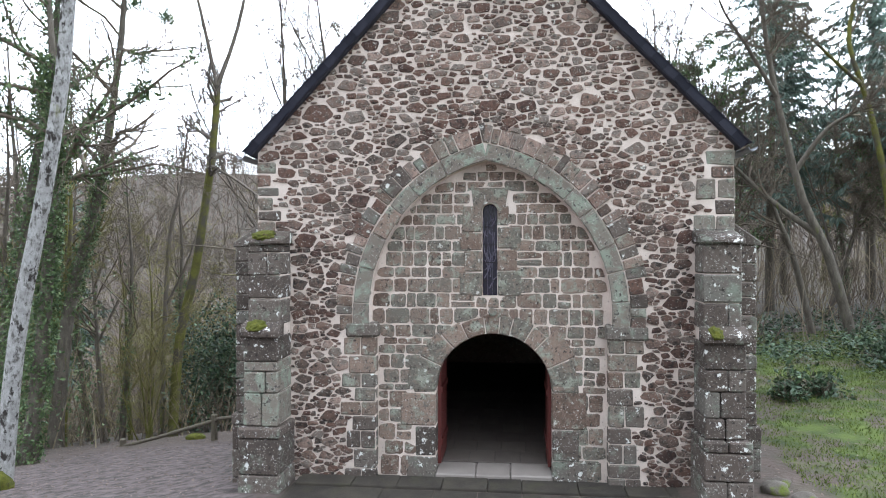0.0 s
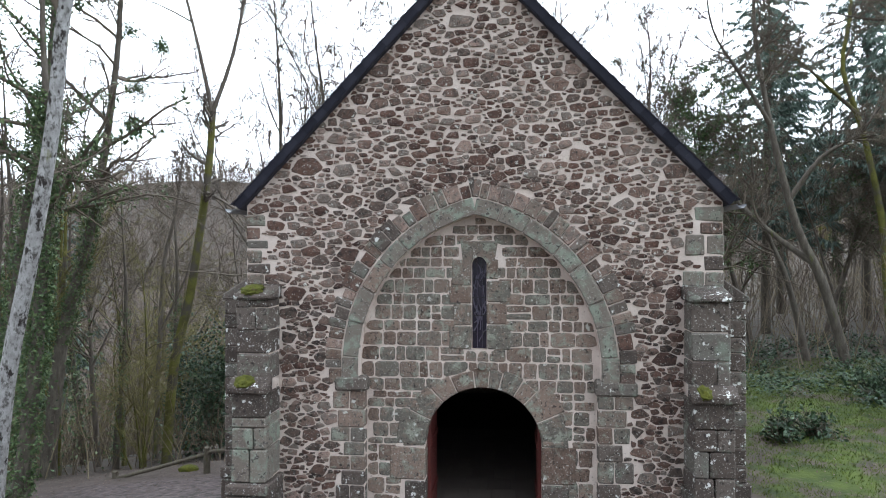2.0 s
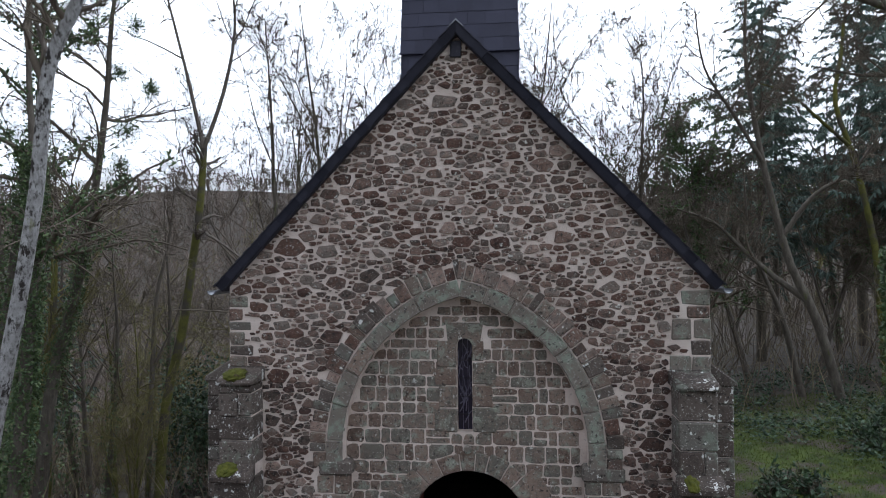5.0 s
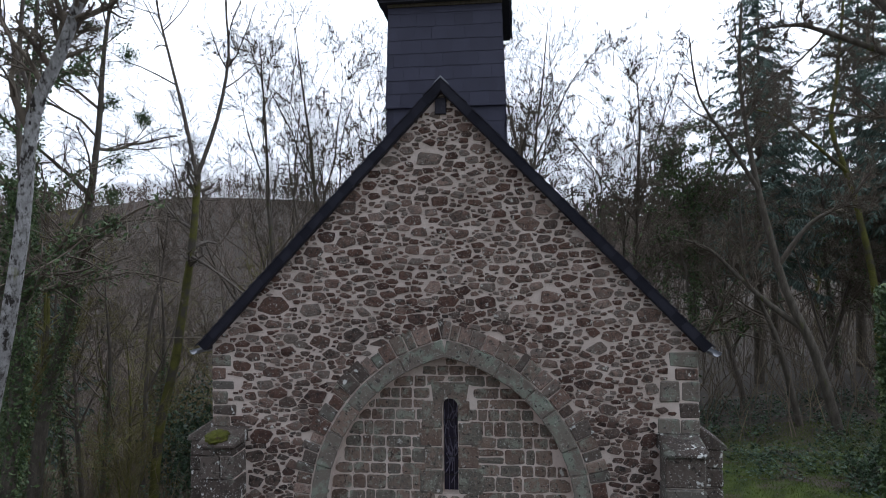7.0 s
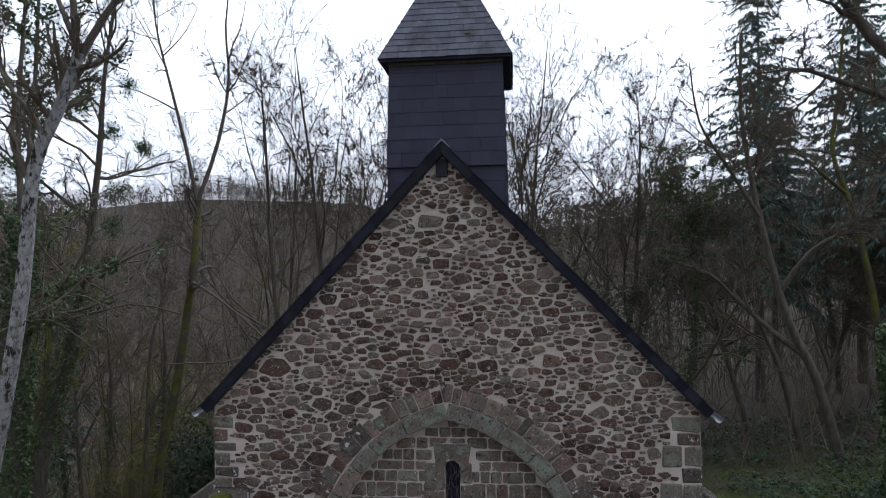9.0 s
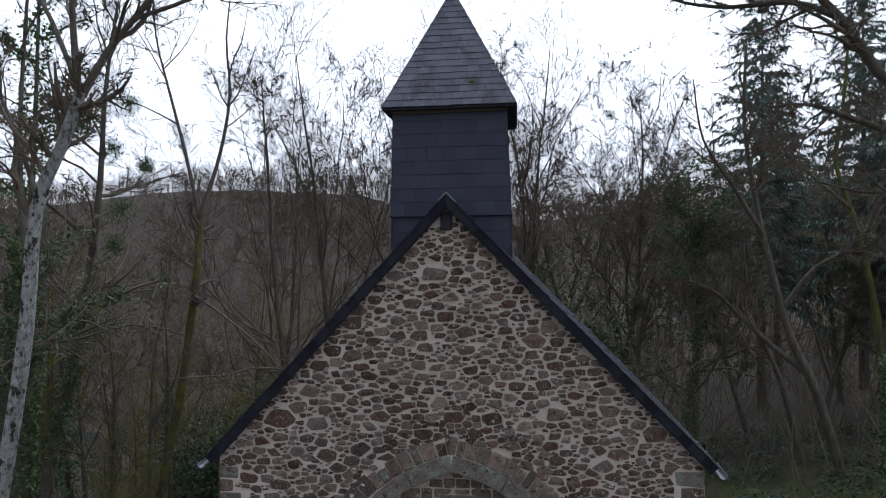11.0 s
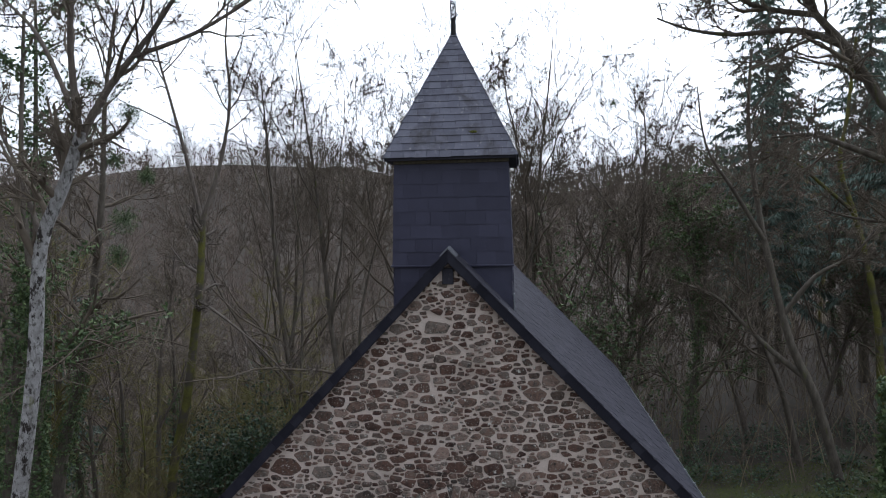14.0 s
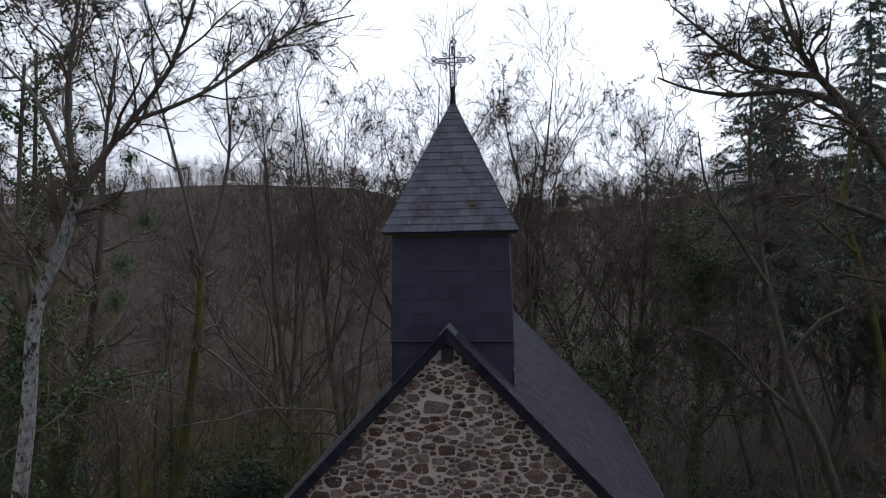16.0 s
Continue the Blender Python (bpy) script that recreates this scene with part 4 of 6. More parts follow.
rs = random.Random(3)
for s in (-1, 1):
    ex = EAVE_L if s < 0 else EAVE_R
    run, rise = abs(ex - RIDGE_X), RIDGE_Z - EAVE_Z
    slope = math.hypot(run, rise)
    up = Vector((-s * run / slope, 0, rise / slope))
    nrm = Vector((s * rise / slope, 0, run / slope))
    under = [Vector((ex, 0, EAVE_Z)) - nrm * 0.02, Vector((RIDGE_X, 0, RIDGE_Z)) - nrm * 0.02, Vector((RIDGE_X, 0, RIDGE_Z - 0.02 - 0.13 * slope / run)), Vector((ex, 0, EAVE_Z)) - nrm * 0.15]
    bm = prism([(p.x, p.z) for p in under], -0.13, BACK + 0.12)
    roof = part("roof_slope", bm, slate_many, chapel, "steep dark slate roof slope")
    mid_y = (BACK + 0.12 - 0.15) / 2
    half = (BACK + 0.14 + 0.15) / 2
    pieces = slates((ex - up.x * 0.05, mid_y, EAVE_Z - up.z * 0.05), (0, s, 0), up, nrm, slope + 0.05, lambda t: (-half, half), 31, 0.24, rs)
    lay(pieces, "slate", slate_one, slate_many, roof, lambda p: p.y < 1.25, 200)
    # verge slates hung on the gable edge
    k, n_v = 0, 24
    for i in range(n_v):
        a, b = slope * i / n_v, slope * (i + 1.12) / n_v
        pts = []
        for t, deep in ((a, 0.0), (b, 0.0), (b, 0.125), (a, 0.135)):
            p = Vector((ex, 0, EAVE_Z)) + up * min(t, slope) - nrm * deep
            if t >= slope:
                p = Vector((RIDGE_X, 0, RIDGE_Z - deep * slope / run))
            pts.append(p)
        off = 0.006 * (i % 2)
        v = [(p.x, -0.145 - off, p.z) for p in pts] + [(p.x, -0.131, p.z) for p in pts]
        f = [(0, 1, 2, 3), (7, 6, 5, 4), (0, 4, 5, 1), (1, 5, 6, 2), (2, 6, 7, 3), (3, 7, 4, 0)]
        mesh_object("verge_slate", v, f, verge_slate, roof)
    # half-round gutter with brackets
    gx, gz = ex + s * 0.05, EAVE_Z - 0.09
    gut = [(math.cos(a) * 0.07, math.sin(a) * 0.07) for a in np.linspace(math.pi, 2 * math.pi, 9)]
    gut += [(x * 0.9, z * 0.9 + 0.002) for x, z in reversed(gut)]
    gutter = part("gutter", prism([(gx + x, gz + z) for x, z in gut], -0.2, BACK + 0.1), zinc, chapel, "grey zinc half-round gutter")
    for y in np.arange(0.3, BACK, 0.6):
        block_part("bracket", zinc, gutter, (gx - 0.085, gx + 0.085, y, y + 0.03, gz - 0.005, gz + 0.012), 0, 0)
# ridge capping and the zinc cap on the apex
V, F = tubes([([(RIDGE_X, 2.7, RIDGE_Z - 0.03), (RIDGE_X, 6.5, RIDGE_Z - 0.03), (RIDGE_X, BACK + 0.12, RIDGE_Z - 0.03)], [0.075] * 3)], 10)
quad_mesh("ridge_roll", V, F, slate_many, chapel)
cap = [(RIDGE_X - 0.13, RIDGE_Z - 0.115), (RIDGE_X, RIDGE_Z + 0.022), (RIDGE_X + 0.13, RIDGE_Z - 0.115), (RIDGE_X + 0.13, RIDGE_Z - 0.088), (RIDGE_X, RIDGE_Z + 0.052), (RIDGE_X - 0.13, RIDGE_Z - 0.088)]
part("apex_cap", prism(cap, -0.125, 0.28), zinc, chapel, "bent zinc cap on the gable apex")
block_part("apex_block", slate_one, chapel, (RIDGE_X - 0.10, RIDGE_X + 0.07, -0.05, 0.1, 9.17, 9.42), 0.01, 0.01)

# ---- belfry ----
BX, B0, BH, BASE = -0.065, 0.52, 1.01, 9.43
BT, EAVE_S, TIP = 0.955, 11.25, 13.62
BY = B0 + BH
belfry = thing("belfry", "", "")
for key in ("label", "category"):
    if key in belfry:
        del belfry[key]
belfry.parent = chapel
tagged(belfry, "square belfry clad in dark blue slate")
bm = bmesh.new()
vs = [bm.verts.new((BX + sx * (h - 0.02), BY + sy * (h - 0.02), z)) for h, z in ((BH + 0.02, 7.9), (BT, EAVE_S + 0.1)) for sx, sy in ((-1, -1), (1, -1), (1, 1), (-1, 1))]
for i in range(4):
    bm.faces.new((vs[i], vs[(i + 1) % 4], vs[(i + 1) % 4 + 4], vs[i + 4]))
bm.faces.new(vs[4:]); bm.faces.new(list(reversed(vs[:4])))
part("frame_box", bm, bell_slate, belfry)
rbf = random.Random(9)
for ang in (0, 90, 180, 270):
    turn = Matrix.Rotation(radians(ang), 3, "Z")
    for z0, z1, h0, h1, rows, lift in ((BASE, EAVE_S + 0.02, BH, BT, 8, 0.0), (8.2, BASE + 0.05, BH + 0.01, BH - 0.012, 4, -0.012)):
        sl = math.hypot(z1 - z0, h0 - h1)
        up = Vector((0, (h0 - h1) / sl, (z1 - z0) / sl))
        nr = Vector((0, -(z1 - z0) / sl, (h0 - h1) / sl))
        o = turn @ Vector((0, -h0, 0)) + Vector((BX, BY, z0))
        pieces = slates(o, turn @ Vector((1, 0, 0)), turn @ up, turn @ nr, sl, lambda t, a=h0, b=h1, L=sl: (-(a + (b - a) * min(1, t / L)) - 0.008, (a + (b - a) * min(1, t / L)) + 0.008), rows, 0.30, rbf, 0.006, lift)
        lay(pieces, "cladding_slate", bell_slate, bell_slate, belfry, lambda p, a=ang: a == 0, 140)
block_part("drip_board", bell_slate, belfry, (BX - BH - 0.03, BX + BH + 0.03, B0 - 0.03, B0 + 0.02, BASE - 0.02, BASE + 0.012), 0.004, 0.001)
block_part("frieze_board", oak_wood, belfry, (BX - BT - 0.02, BX + BT + 0.02, BY - BT - 0.045, BY - BT - 0.005, EAVE_S - 0.10, EAVE_S - 0.02), 0.006, 0.002)
block_part("corner_flashing", zinc, belfry, (BX + BH + 0.012, BX + BH + 0.03, B0 - 0.02, B0 + 0.10, 8.35, 8.95), 0.002, 0.001)

# pyramid spire with slates
SH = 1.125
spire = part("spire", block(bmesh.new(), BX - SH + 0.02, BX + SH - 0.02, BY - SH + 0.02, BY + SH - 0.02, EAVE_S - 0.05, EAVE_S, 0), slate_many, chapel, "steep pyramid spire of weathered grey slate")
bm = bmesh.new()
ring = [bm.verts.new((BX + sx * (SH - 0.03), BY + sy * (SH - 0.03), EAVE_S)) for sx, sy in ((-1, -1), (1, -1), (1, 1), (-1, 1))]
tip = bm.verts.new((BX, BY, TIP))
for i in range(4):
    bm.faces.new((ring[i], ring[(i + 1) % 4], tip))
part("spire_core", bm, slate_many, spire)
for ang in (0, 90, 180, 270):
    turn = Matrix.Rotation(radians(ang), 3, "Z")
    sl = math.hypot(SH, TIP - EAVE_S)
    up = turn @ Vector((0, SH / sl, (TIP - EAVE_S) / sl))
    nr = turn @ Vector((0, -(TIP - EAVE_S) / sl, SH / sl))
    o = turn @ Vector((0, -SH, 0)) + Vector((BX, BY, EAVE_S - 0.01))
    pieces = slates(o, turn @ Vector((1, 0, 0)), up, nr, sl, lambda t: (-SH * max(0, 1 - t / sl) - 0.012, SH * max(0, 1 - t / sl) + 0.012), 19, 0.205, rbf, 0.008)
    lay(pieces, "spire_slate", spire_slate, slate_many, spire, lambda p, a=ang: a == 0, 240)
bm = bmesh.new()
bmesh.ops.create_icosphere(bm, subdivisions=2, radius=0.05, matrix=pose(BX + 0.39, BY - 0.93, 11.66) @ Matrix.Diagonal((1.5, 0.5, 0.6, 1)))
part("moss_tuft", bm, moss, spire, "small moss tuft on the slates", True)

# openwork iron cross
cross_part = thing("cross", "", "")
for key in ("label", "category"):
    if key in cross_part:
        del cross_part[key]
cross_part.parent = chapel
tagged(cross_part, "openwork wrought-iron cross on the spire tip")
CZ, ARM = 14.32, 0.33
V, F = tubes([([(BX, BY, TIP - 0.22), (BX, BY, TIP), (BX, BY, TIP + 0.22)], [0.075, 0.052, 0.042])], 10)
quad_mesh("socket", V, F, iron, cross_part)
lines = []
for dx in (-0.042, 0.042):
    lines.append([(BX + dx, BY, TIP + 0.18), (BX + dx, BY, CZ + ARM - 0.08)])
    for sx in (-1, 1):
        lines.append([(BX + sx * 0.042, BY, CZ + dx), (BX + sx * (ARM - 0.07), BY, CZ + dx)])


def loop_line(cx, cz, r, n, turn=0.0):
    return [(cx + r * math.cos(turn + 2 * math.pi * i / n), BY, cz + r * math.sin(turn + 2 * math.pi * i / n)) for i in range(n + 1)]


for px, pz in ((0, ARM + 0.0), (-ARM, 0), (ARM, 0), (0, -0.42)):
    lines.append(loop_line(BX + px, CZ + pz, 0.088, 4))
    lines.append([(BX + px - 0.044, BY, CZ + pz - 0.044), (BX + px + 0.044, BY, CZ + pz + 0.044)])
    lines.append([(BX + px - 0.044, BY, CZ + pz + 0.044), (BX + px + 0.044, BY, CZ + pz - 0.044)])
lines.append(loop_line(BX, CZ, 0.10, 14))
lines.append(loop_line(BX, CZ, 0.05, 4, math.pi / 4))
for px, pz in ((0.13, 0.13), (-0.13, 0.13), (0.13, -0.13), (-0.13, -0.13)):
    lines.append(loop_line(BX + px, CZ + pz * 0.8, 0.035, 8))
for k in range(5):
    lines.append(loop_line(BX + (0.012 if k % 2 else -0.012), CZ - 0.2 - k * 0.055 - (0.12 if k > 2 else 0), 0.026, 6))
for k in range(3):
    lines.append(loop_line(BX, CZ + 0.14 + k * 0.045, 0.02, 6))
    for sx in (-1, 1):
        lines.append(loop_line(BX + sx * (0.13 + k * 0.045), CZ, 0.02, 6))
for ln in lines:
    V, F = tubes([(ln, [0.012] * len(ln))], 5)
    quad_mesh("bar", V, F, iron, cross_part)

# ---- paving in front of the chapel ----
apron = part("apron", block(bmesh.new(), -3.2, 3.15, -1.6, 0.0, -0.3, 0.015, 0), apron_mat, None)
tagged(apron, "damp mossy stone apron before the door", "paving", kind="structure")
rp = random.Random(2)
for j, (y0, y1) in enumerate(((-0.42, 0.1), (-0.95, -0.43), (-1.55, -0.96))):
    x = -3.15
    while x < 3.05:
        w = rp.uniform(0.5, 0.95)
        x1 = min(x + w, 3.1)
        block_part("paving_slab", apron_mat, apron, (x + 0.006, x1 - 0.006, y0 + 0.006, y1 - 0.006, -0.1, 0.03 + rp.uniform(-0.008, 0.01) + 0.03 * (j == 0)), 0.012, 0.006, rng=rp)
        x = x1


# ---- trees ----
def unit(v):
    return v / (np.linalg.norm(v) + 1e-9)


def limb(rng, start, heading, length, r0, r1, n, wobble, lift):
    """A wandering tapered polyline."""
    P, R = limbs(rng, np.array([start], float), np.array([heading], float), np.array([length]), np.array([r0]), np.array([r1]), n, wobble, lift)
    return P[0], R[0]


def limbs(rng, starts, heads, lengths, r0, r1, n, wobble, lift):
    """Many wandering tapered polylines of n steps at once: points (k, n + 1, 3) and radii (k, n + 1)."""
    d = heads / (np.linalg.norm(heads, axis=1)[:, None] + 1e-9)
    P = [starts]
    for _ in range(n):
        d = d + rng.normal(0, wobble, d.shape) + np.array((0, 0, lift))
        d /= np.linalg.norm(d, axis=1)[:, None] + 1e-9
        P.append(P[-1] + d * (lengths / n)[:, None])
    t = np.linspace(0, 1, n + 1)[None]
    return np.stack(P, 1), r0[:, None] * (1 - t) + r1[:, None] * t


def resampled(pts, rad, n=14):
    t = np.linspace(0, len(pts) - 1, n)
    i = np.arange(len(pts))
    return np.stack([np.interp(t, i, pts[:, k]) for k in range(3)], 1), np.interp(t, i, rad)


def spread(rng, mains, levels, first=0.3, thin=0.006):
    """Side branches on the main limbs, level by level. levels: (count, length share, angle in degrees, steps, wobble, lift)."""
    both = [resampled(np.asarray(p), np.asarray(r)) for p, r in mains]
    P, R = np.stack([p for p, _ in both]), np.stack([r for _, r in both])
    rows = []
    for count, share, angle, n, wobble, lift in levels:
        total = np.linalg.norm(np.diff(P, axis=1), axis=2).sum(1)
        idx = np.repeat(np.arange(len(P)), np.maximum(1, rng.poisson(count, len(P))))
        k = len(idx)
        f = rng.uniform(first, 1.0, k)
        s = f * (P.shape[1] - 1)
        i = s.astype(int).clip(0, P.shape[1] - 2)
        a, b = P[idx, i], P[idx, i + 1]
        w = (s - i)[:, None]
        d = b - a
        d /= np.linalg.norm(d, axis=1)[:, None] + 1e-9
        side = np.cross(d, rng.normal(0, 1, (k, 3)))
        side /= np.linalg.norm(side, axis=1)[:, None] + 1e-9
        turn = np.radians(angle) * rng.uniform(0.6, 1.35, k)
        r = (R[idx, i] * (1 - w[:, 0]) + R[idx, i + 1] * w[:, 0]) * rng.uniform(0.42, 0.7, k)
        ln = total[idx] * share * rng.uniform(0.55, 1.3, k) * (1.15 - 0.55 * f)
        P, R = limbs(rng, a + d * w * np.linalg.norm(b - a, axis=1)[:, None], d * np.cos(turn)[:, None] + side * np.sin(turn)[:, None], ln,
                     np.maximum(r, thin), np.maximum(r * 0.3, thin * 0.65), n, wobble, lift)
        rows.append((P, R))
        first = 0.12
    return rows


def tubes_batch(P, R, sides):
    """Tubes round many polylines of the same number of points."""
    d = np.gradient(P, axis=1)
    d /= np.linalg.norm(d, axis=2)[..., None] + 1e-9
    ref = np.where((np.abs(d[..., 2]).mean(1) < 0.8)[:, None, None], np.array((0.0, 0.0, 1.0)), np.array((1.0, 0.0, 0.0)))
    u = np.cross(d, np.broadcast_to(ref, d.shape))
    u /= np.linalg.norm(u, axis=2)[..., None] + 1e-9
    w = np.cross(d, u)
    a = np.arange(sides) * 2 * np.pi / sides
    V = P[:, :, None] + R[:, :, None, None] * (np.cos(a)[None, None, :, None] * u[:, :, None] + np.sin(a)[None, None, :, None] * w[:, :, None])
    k, n = P.shape[:2]
    q, i, s = np.meshgrid(np.arange(k), np.arange(n - 1), np.arange(sides), indexing="ij")
    s2, o = (s + 1) % sides, q * n * sides
    F = np.stack([o + i * sides + s, o + i * sides + s2, o + (i + 1) * sides + s2, o + (i + 1) * sides + s], -1)
    return V.reshape(-1, 3), F.reshape(-1, 4)


def curve_through(points, n=14):
    """A smooth polyline through a few points (Catmull-Rom)."""
    p = np.array([points[0], *points, points[-1]], float)
    out = []
    for i in range(1, len(p) - 2):
        for t in np.linspace(0, 1, max(2, n // (len(points) - 1)), endpoint=False):
            a, b, c, d = p[i - 1], p[i], p[i + 1], p[i + 2]
            out.append(0.5 * (2 * b + (c - a) * t + (2 * a - 5 * b + 4 * c - d) * t * t + (3 * b - a - 3 * c + d) * t ** 3))
    out.append(p[-2])
    return np.array(out)


def leaves(rng, centres, size, count, spread_r, flat=0.6):
    """Folded two-triangle leaves scattered round the centres, as quads."""
    c = np.repeat(np.asarray(centres, float), count, axis=0)
    c = c + rng.normal(0, 1, c.shape) * spread_r
    n = len(c)
    u = rng.normal(0, 1, (n, 3))
    u[:, 2] /= max(1.0, flat * 1.5)
    u /= np.linalg.norm(u, axis=1)[:, None]
    v = np.cross(u, rng.normal(0, 1, (n, 3)) + np.array((0, 0, flat)))
    v /= np.linalg.norm(v, axis=1)[:, None] + 1e-9
    s = size * rng.uniform(0.6, 1.3, (n, 1))
    w = np.cross(u, v)
    V = np.stack([c - u * s, c + v * s * 0.5 + w * s * 0.15, c + u * s, c - v * s * 0.5 + w * s * 0.15], 1).reshape(-1, 3)
    return V, np.arange(4 * n).reshape(-1, 4)


def finish_tree(tree, trunk_lines, rows, bark, fine, trunk_sides=10, limb_bark=None):
    for k, ln in enumerate(trunk_lines):
        V, F = tubes([ln], trunk_sides if not k else 8)
        quad_mesh("trunk" if not k else "limb", V, F, (limb_bark or bark) if k else bark, tree)
    vs, fs, b = [], [], 0
    for k, (P, R) in enumerate(rows):
        V, F = tubes_batch(P, R, (5, 4, 3, 3, 3)[k])
        vs.append(V)
        fs.append(F + b)
        b += len(V)
    crown = quad_mesh("crown", np.concatenate(vs), np.concatenate(fs), fine, tree)
    tagged(crown, kind="stuff")


def ivy_on(tree, line, rad, seed, lo, hi, count, size=0.06):
    rng = np.random.default_rng(seed)
    pts = np.array([line[i] for i in range(len(line)) if lo <= i / (len(line) - 1) <= hi])
    t = rng.uniform(0, len(pts) - 1, count)
    i = t.astype(int).clip(0, len(pts) - 2)
    c = pts[i] + (pts[i + 1] - pts[i]) * (t - i)[:, None]
    a = rng.uniform(0, 2 * np.pi, count)
    rr_ = rad * rng.uniform(0.9, 1.7, count)
    c = c + np.stack([np.cos(a) * rr_, np.sin(a) * rr_, np.zeros(count)], 1)
    V, F = leaves(rng, c, size, 3, 0.05)
    quad_mesh("ivy", V, F, ivy_leaf, tree, "dark green climbing ivy", False)


def ivy_crown(tree, rows, seed, count, size=0.075):
    """Ivy that has climbed out along the inner boughs."""
    rng = np.random.default_rng(seed + 500)
    centres = []
    for (P, _), share, reach in ((rows[0], 0.6, 0.75), (rows[1], 0.4, 0.45)):
        k = int(count * share)
        i = rng.integers(0, len(P), k)
        t = rng.uniform(0, reach, k) ** 1.2 * (P.shape[1] - 1)
        j = t.astype(int).clip(0, P.shape[1] - 2)
        centres.append(P[i, j] + (P[i, j + 1] - P[i, j]) * (t - j)[:, None])
    V, F = leaves(rng, np.concatenate(centres), size, 4, 0.11)
    tagged(quad_mesh("bough_ivy", V, F, ivy_leaf, tree, "dark green ivy hanging from the boughs", False), kind="stuff")


def mistletoe(tree, at, r, seed):
    rng = np.random.default_rng(seed)
    lines = []
    for _ in range(150):
        d = unit(rng.normal(0, 1, 3))
        p, rad = limb(rng, np.array(at), d, r * rng.uniform(0.6, 1.1), 0.006, 0.003, 4, 0.25, 0)
        lines.append((p, rad))
    V, F = tubes(lines, 3)
    W, G = leaves(rng, np.array([p[-1] for p, _ in lines]), 0.035, 4, 0.05)
    quad_mesh("mistletoe", np.concatenate([V, W]), np.concatenate([F, G + len(V)]), ivy_leaf, tree, "round mistletoe clump", False)["kind"] = "stuff"


def hero(name, label, trunk, r0, r1, forks, bark, seed, levels, fine=twig_mat, first=0.35, group="", limb_bark=None, crown_ivy=0):
    """A tree along a given trunk line with given main limbs (points, radius at its foot)."""
    rng = np.random.default_rng(seed)
    base = trunk[0]
    tree = thing(name, label, "tree", group)
    line = curve_through(trunk, 18)
    foot = ground_z(line[0][0], line[0][1])
    if line[0][2] > foot - 0.3:
        line = np.vstack([[line[0][0] + (line[0][0] - line[1][0]) * 0.3, line[0][1], foot - 0.4], line])
    rad = r0 + (r1 - r0) * np.linspace(0, 1, len(line)) ** 0.9
    rad[0] *= 1.35
    if not forks:
        rad *= np.linspace(1, 0.3, len(line)) ** 0.5
    mains = [(line, rad)]
    for pts, r in forks:
        l2 = curve_through(pts, 12) + 0
        mains.append((l2, np.linspace(r, max(0.012, r * 0.22), len(l2))))
    rows = spread(rng, [mains[0]] if not forks else mains[1:] + [(line[len(line) // 2:], rad[len(line) // 2:])], levels, first, 0.0085)
    finish_tree(tree, mains, rows, bark, fine, 10, limb_bark)
    if crown_ivy:
        ivy_crown(tree, rows, seed, crown_ivy)
    return tree, line


FULL = [(14, 0.30, 55, 6, 0.17, 0.04), (8, 0.45, 48, 5, 0.2, 0.03), (6, 0.5, 45, 4, 0.22, 0.02), (3, 0.55, 42, 2, 0.2, 0.0)]
MED = [(10, 0.36, 50, 5, 0.15, 0.05), (6, 0.45, 46, 4, 0.18, 0.04), (4.5, 0.5, 44, 3, 0.2, 0.02), (2.2, 0.55, 42, 2, 0.2, 0.0)]

birch, line = hero("birch_tree", "leaning white-barked birch with dark scars and a wide bare crown",
                   [(-10.15, 1.8, -1.1), (-9.83, 1.8, 2.0), (-9.25, 1.8, 4.8), (-8.80, 1.8, 7.4), (-8.55, 1.8, 9.78), (-8.0, 1.8, 11.0), (-7.55, 1.8, 12.1)], 0.19, 0.11,
                   [([(-7.62, 1.8, 11.9), (-7.05, 1.9, 12.9), (-6.42, 1.9, 13.6), (-5.5, 1.7, 14.5), (-4.8, 1.5, 15.9), (-4.3, 1.4, 17.4)], 0.085),
                    ([(-6.42, 1.9, 13.55), (-5.25, 2.1, 14.0), (-4.1, 2.3, 14.7), (-3.3, 2.4, 15.3), (-2.1, 2.6, 15.6)], 0.05),
                    ([(-7.6, 1.8, 12.0), (-7.5, 1.5, 13.7), (-7.2, 1.3, 15.0), (-6.8, 1.2, 16.4)], 0.08),
                    ([(-7.6, 1.8, 12.2), (-8.5, 2.0, 14.0), (-9.4, 2.2, 14.9), (-10.5, 2.4, 15.9)], 0.06),
                    ([(-8.5, 1.8, 9.9), (-9.4, 2.3, 11.5), (-10.4, 2.6, 13.2), (-11.2, 2.8, 15.0)], 0.06)], bark_birch, 4,
                   [(8, 0.40, 42, 6, 0.14, 0.04), (7, 0.48, 42, 5, 0.18, 0.0), (5, 0.55, 40, 4, 0.2, -0.02), (3.5, 0.6, 40, 2, 0.2, -0.02)], first=0.2, limb_bark=bark_grey)

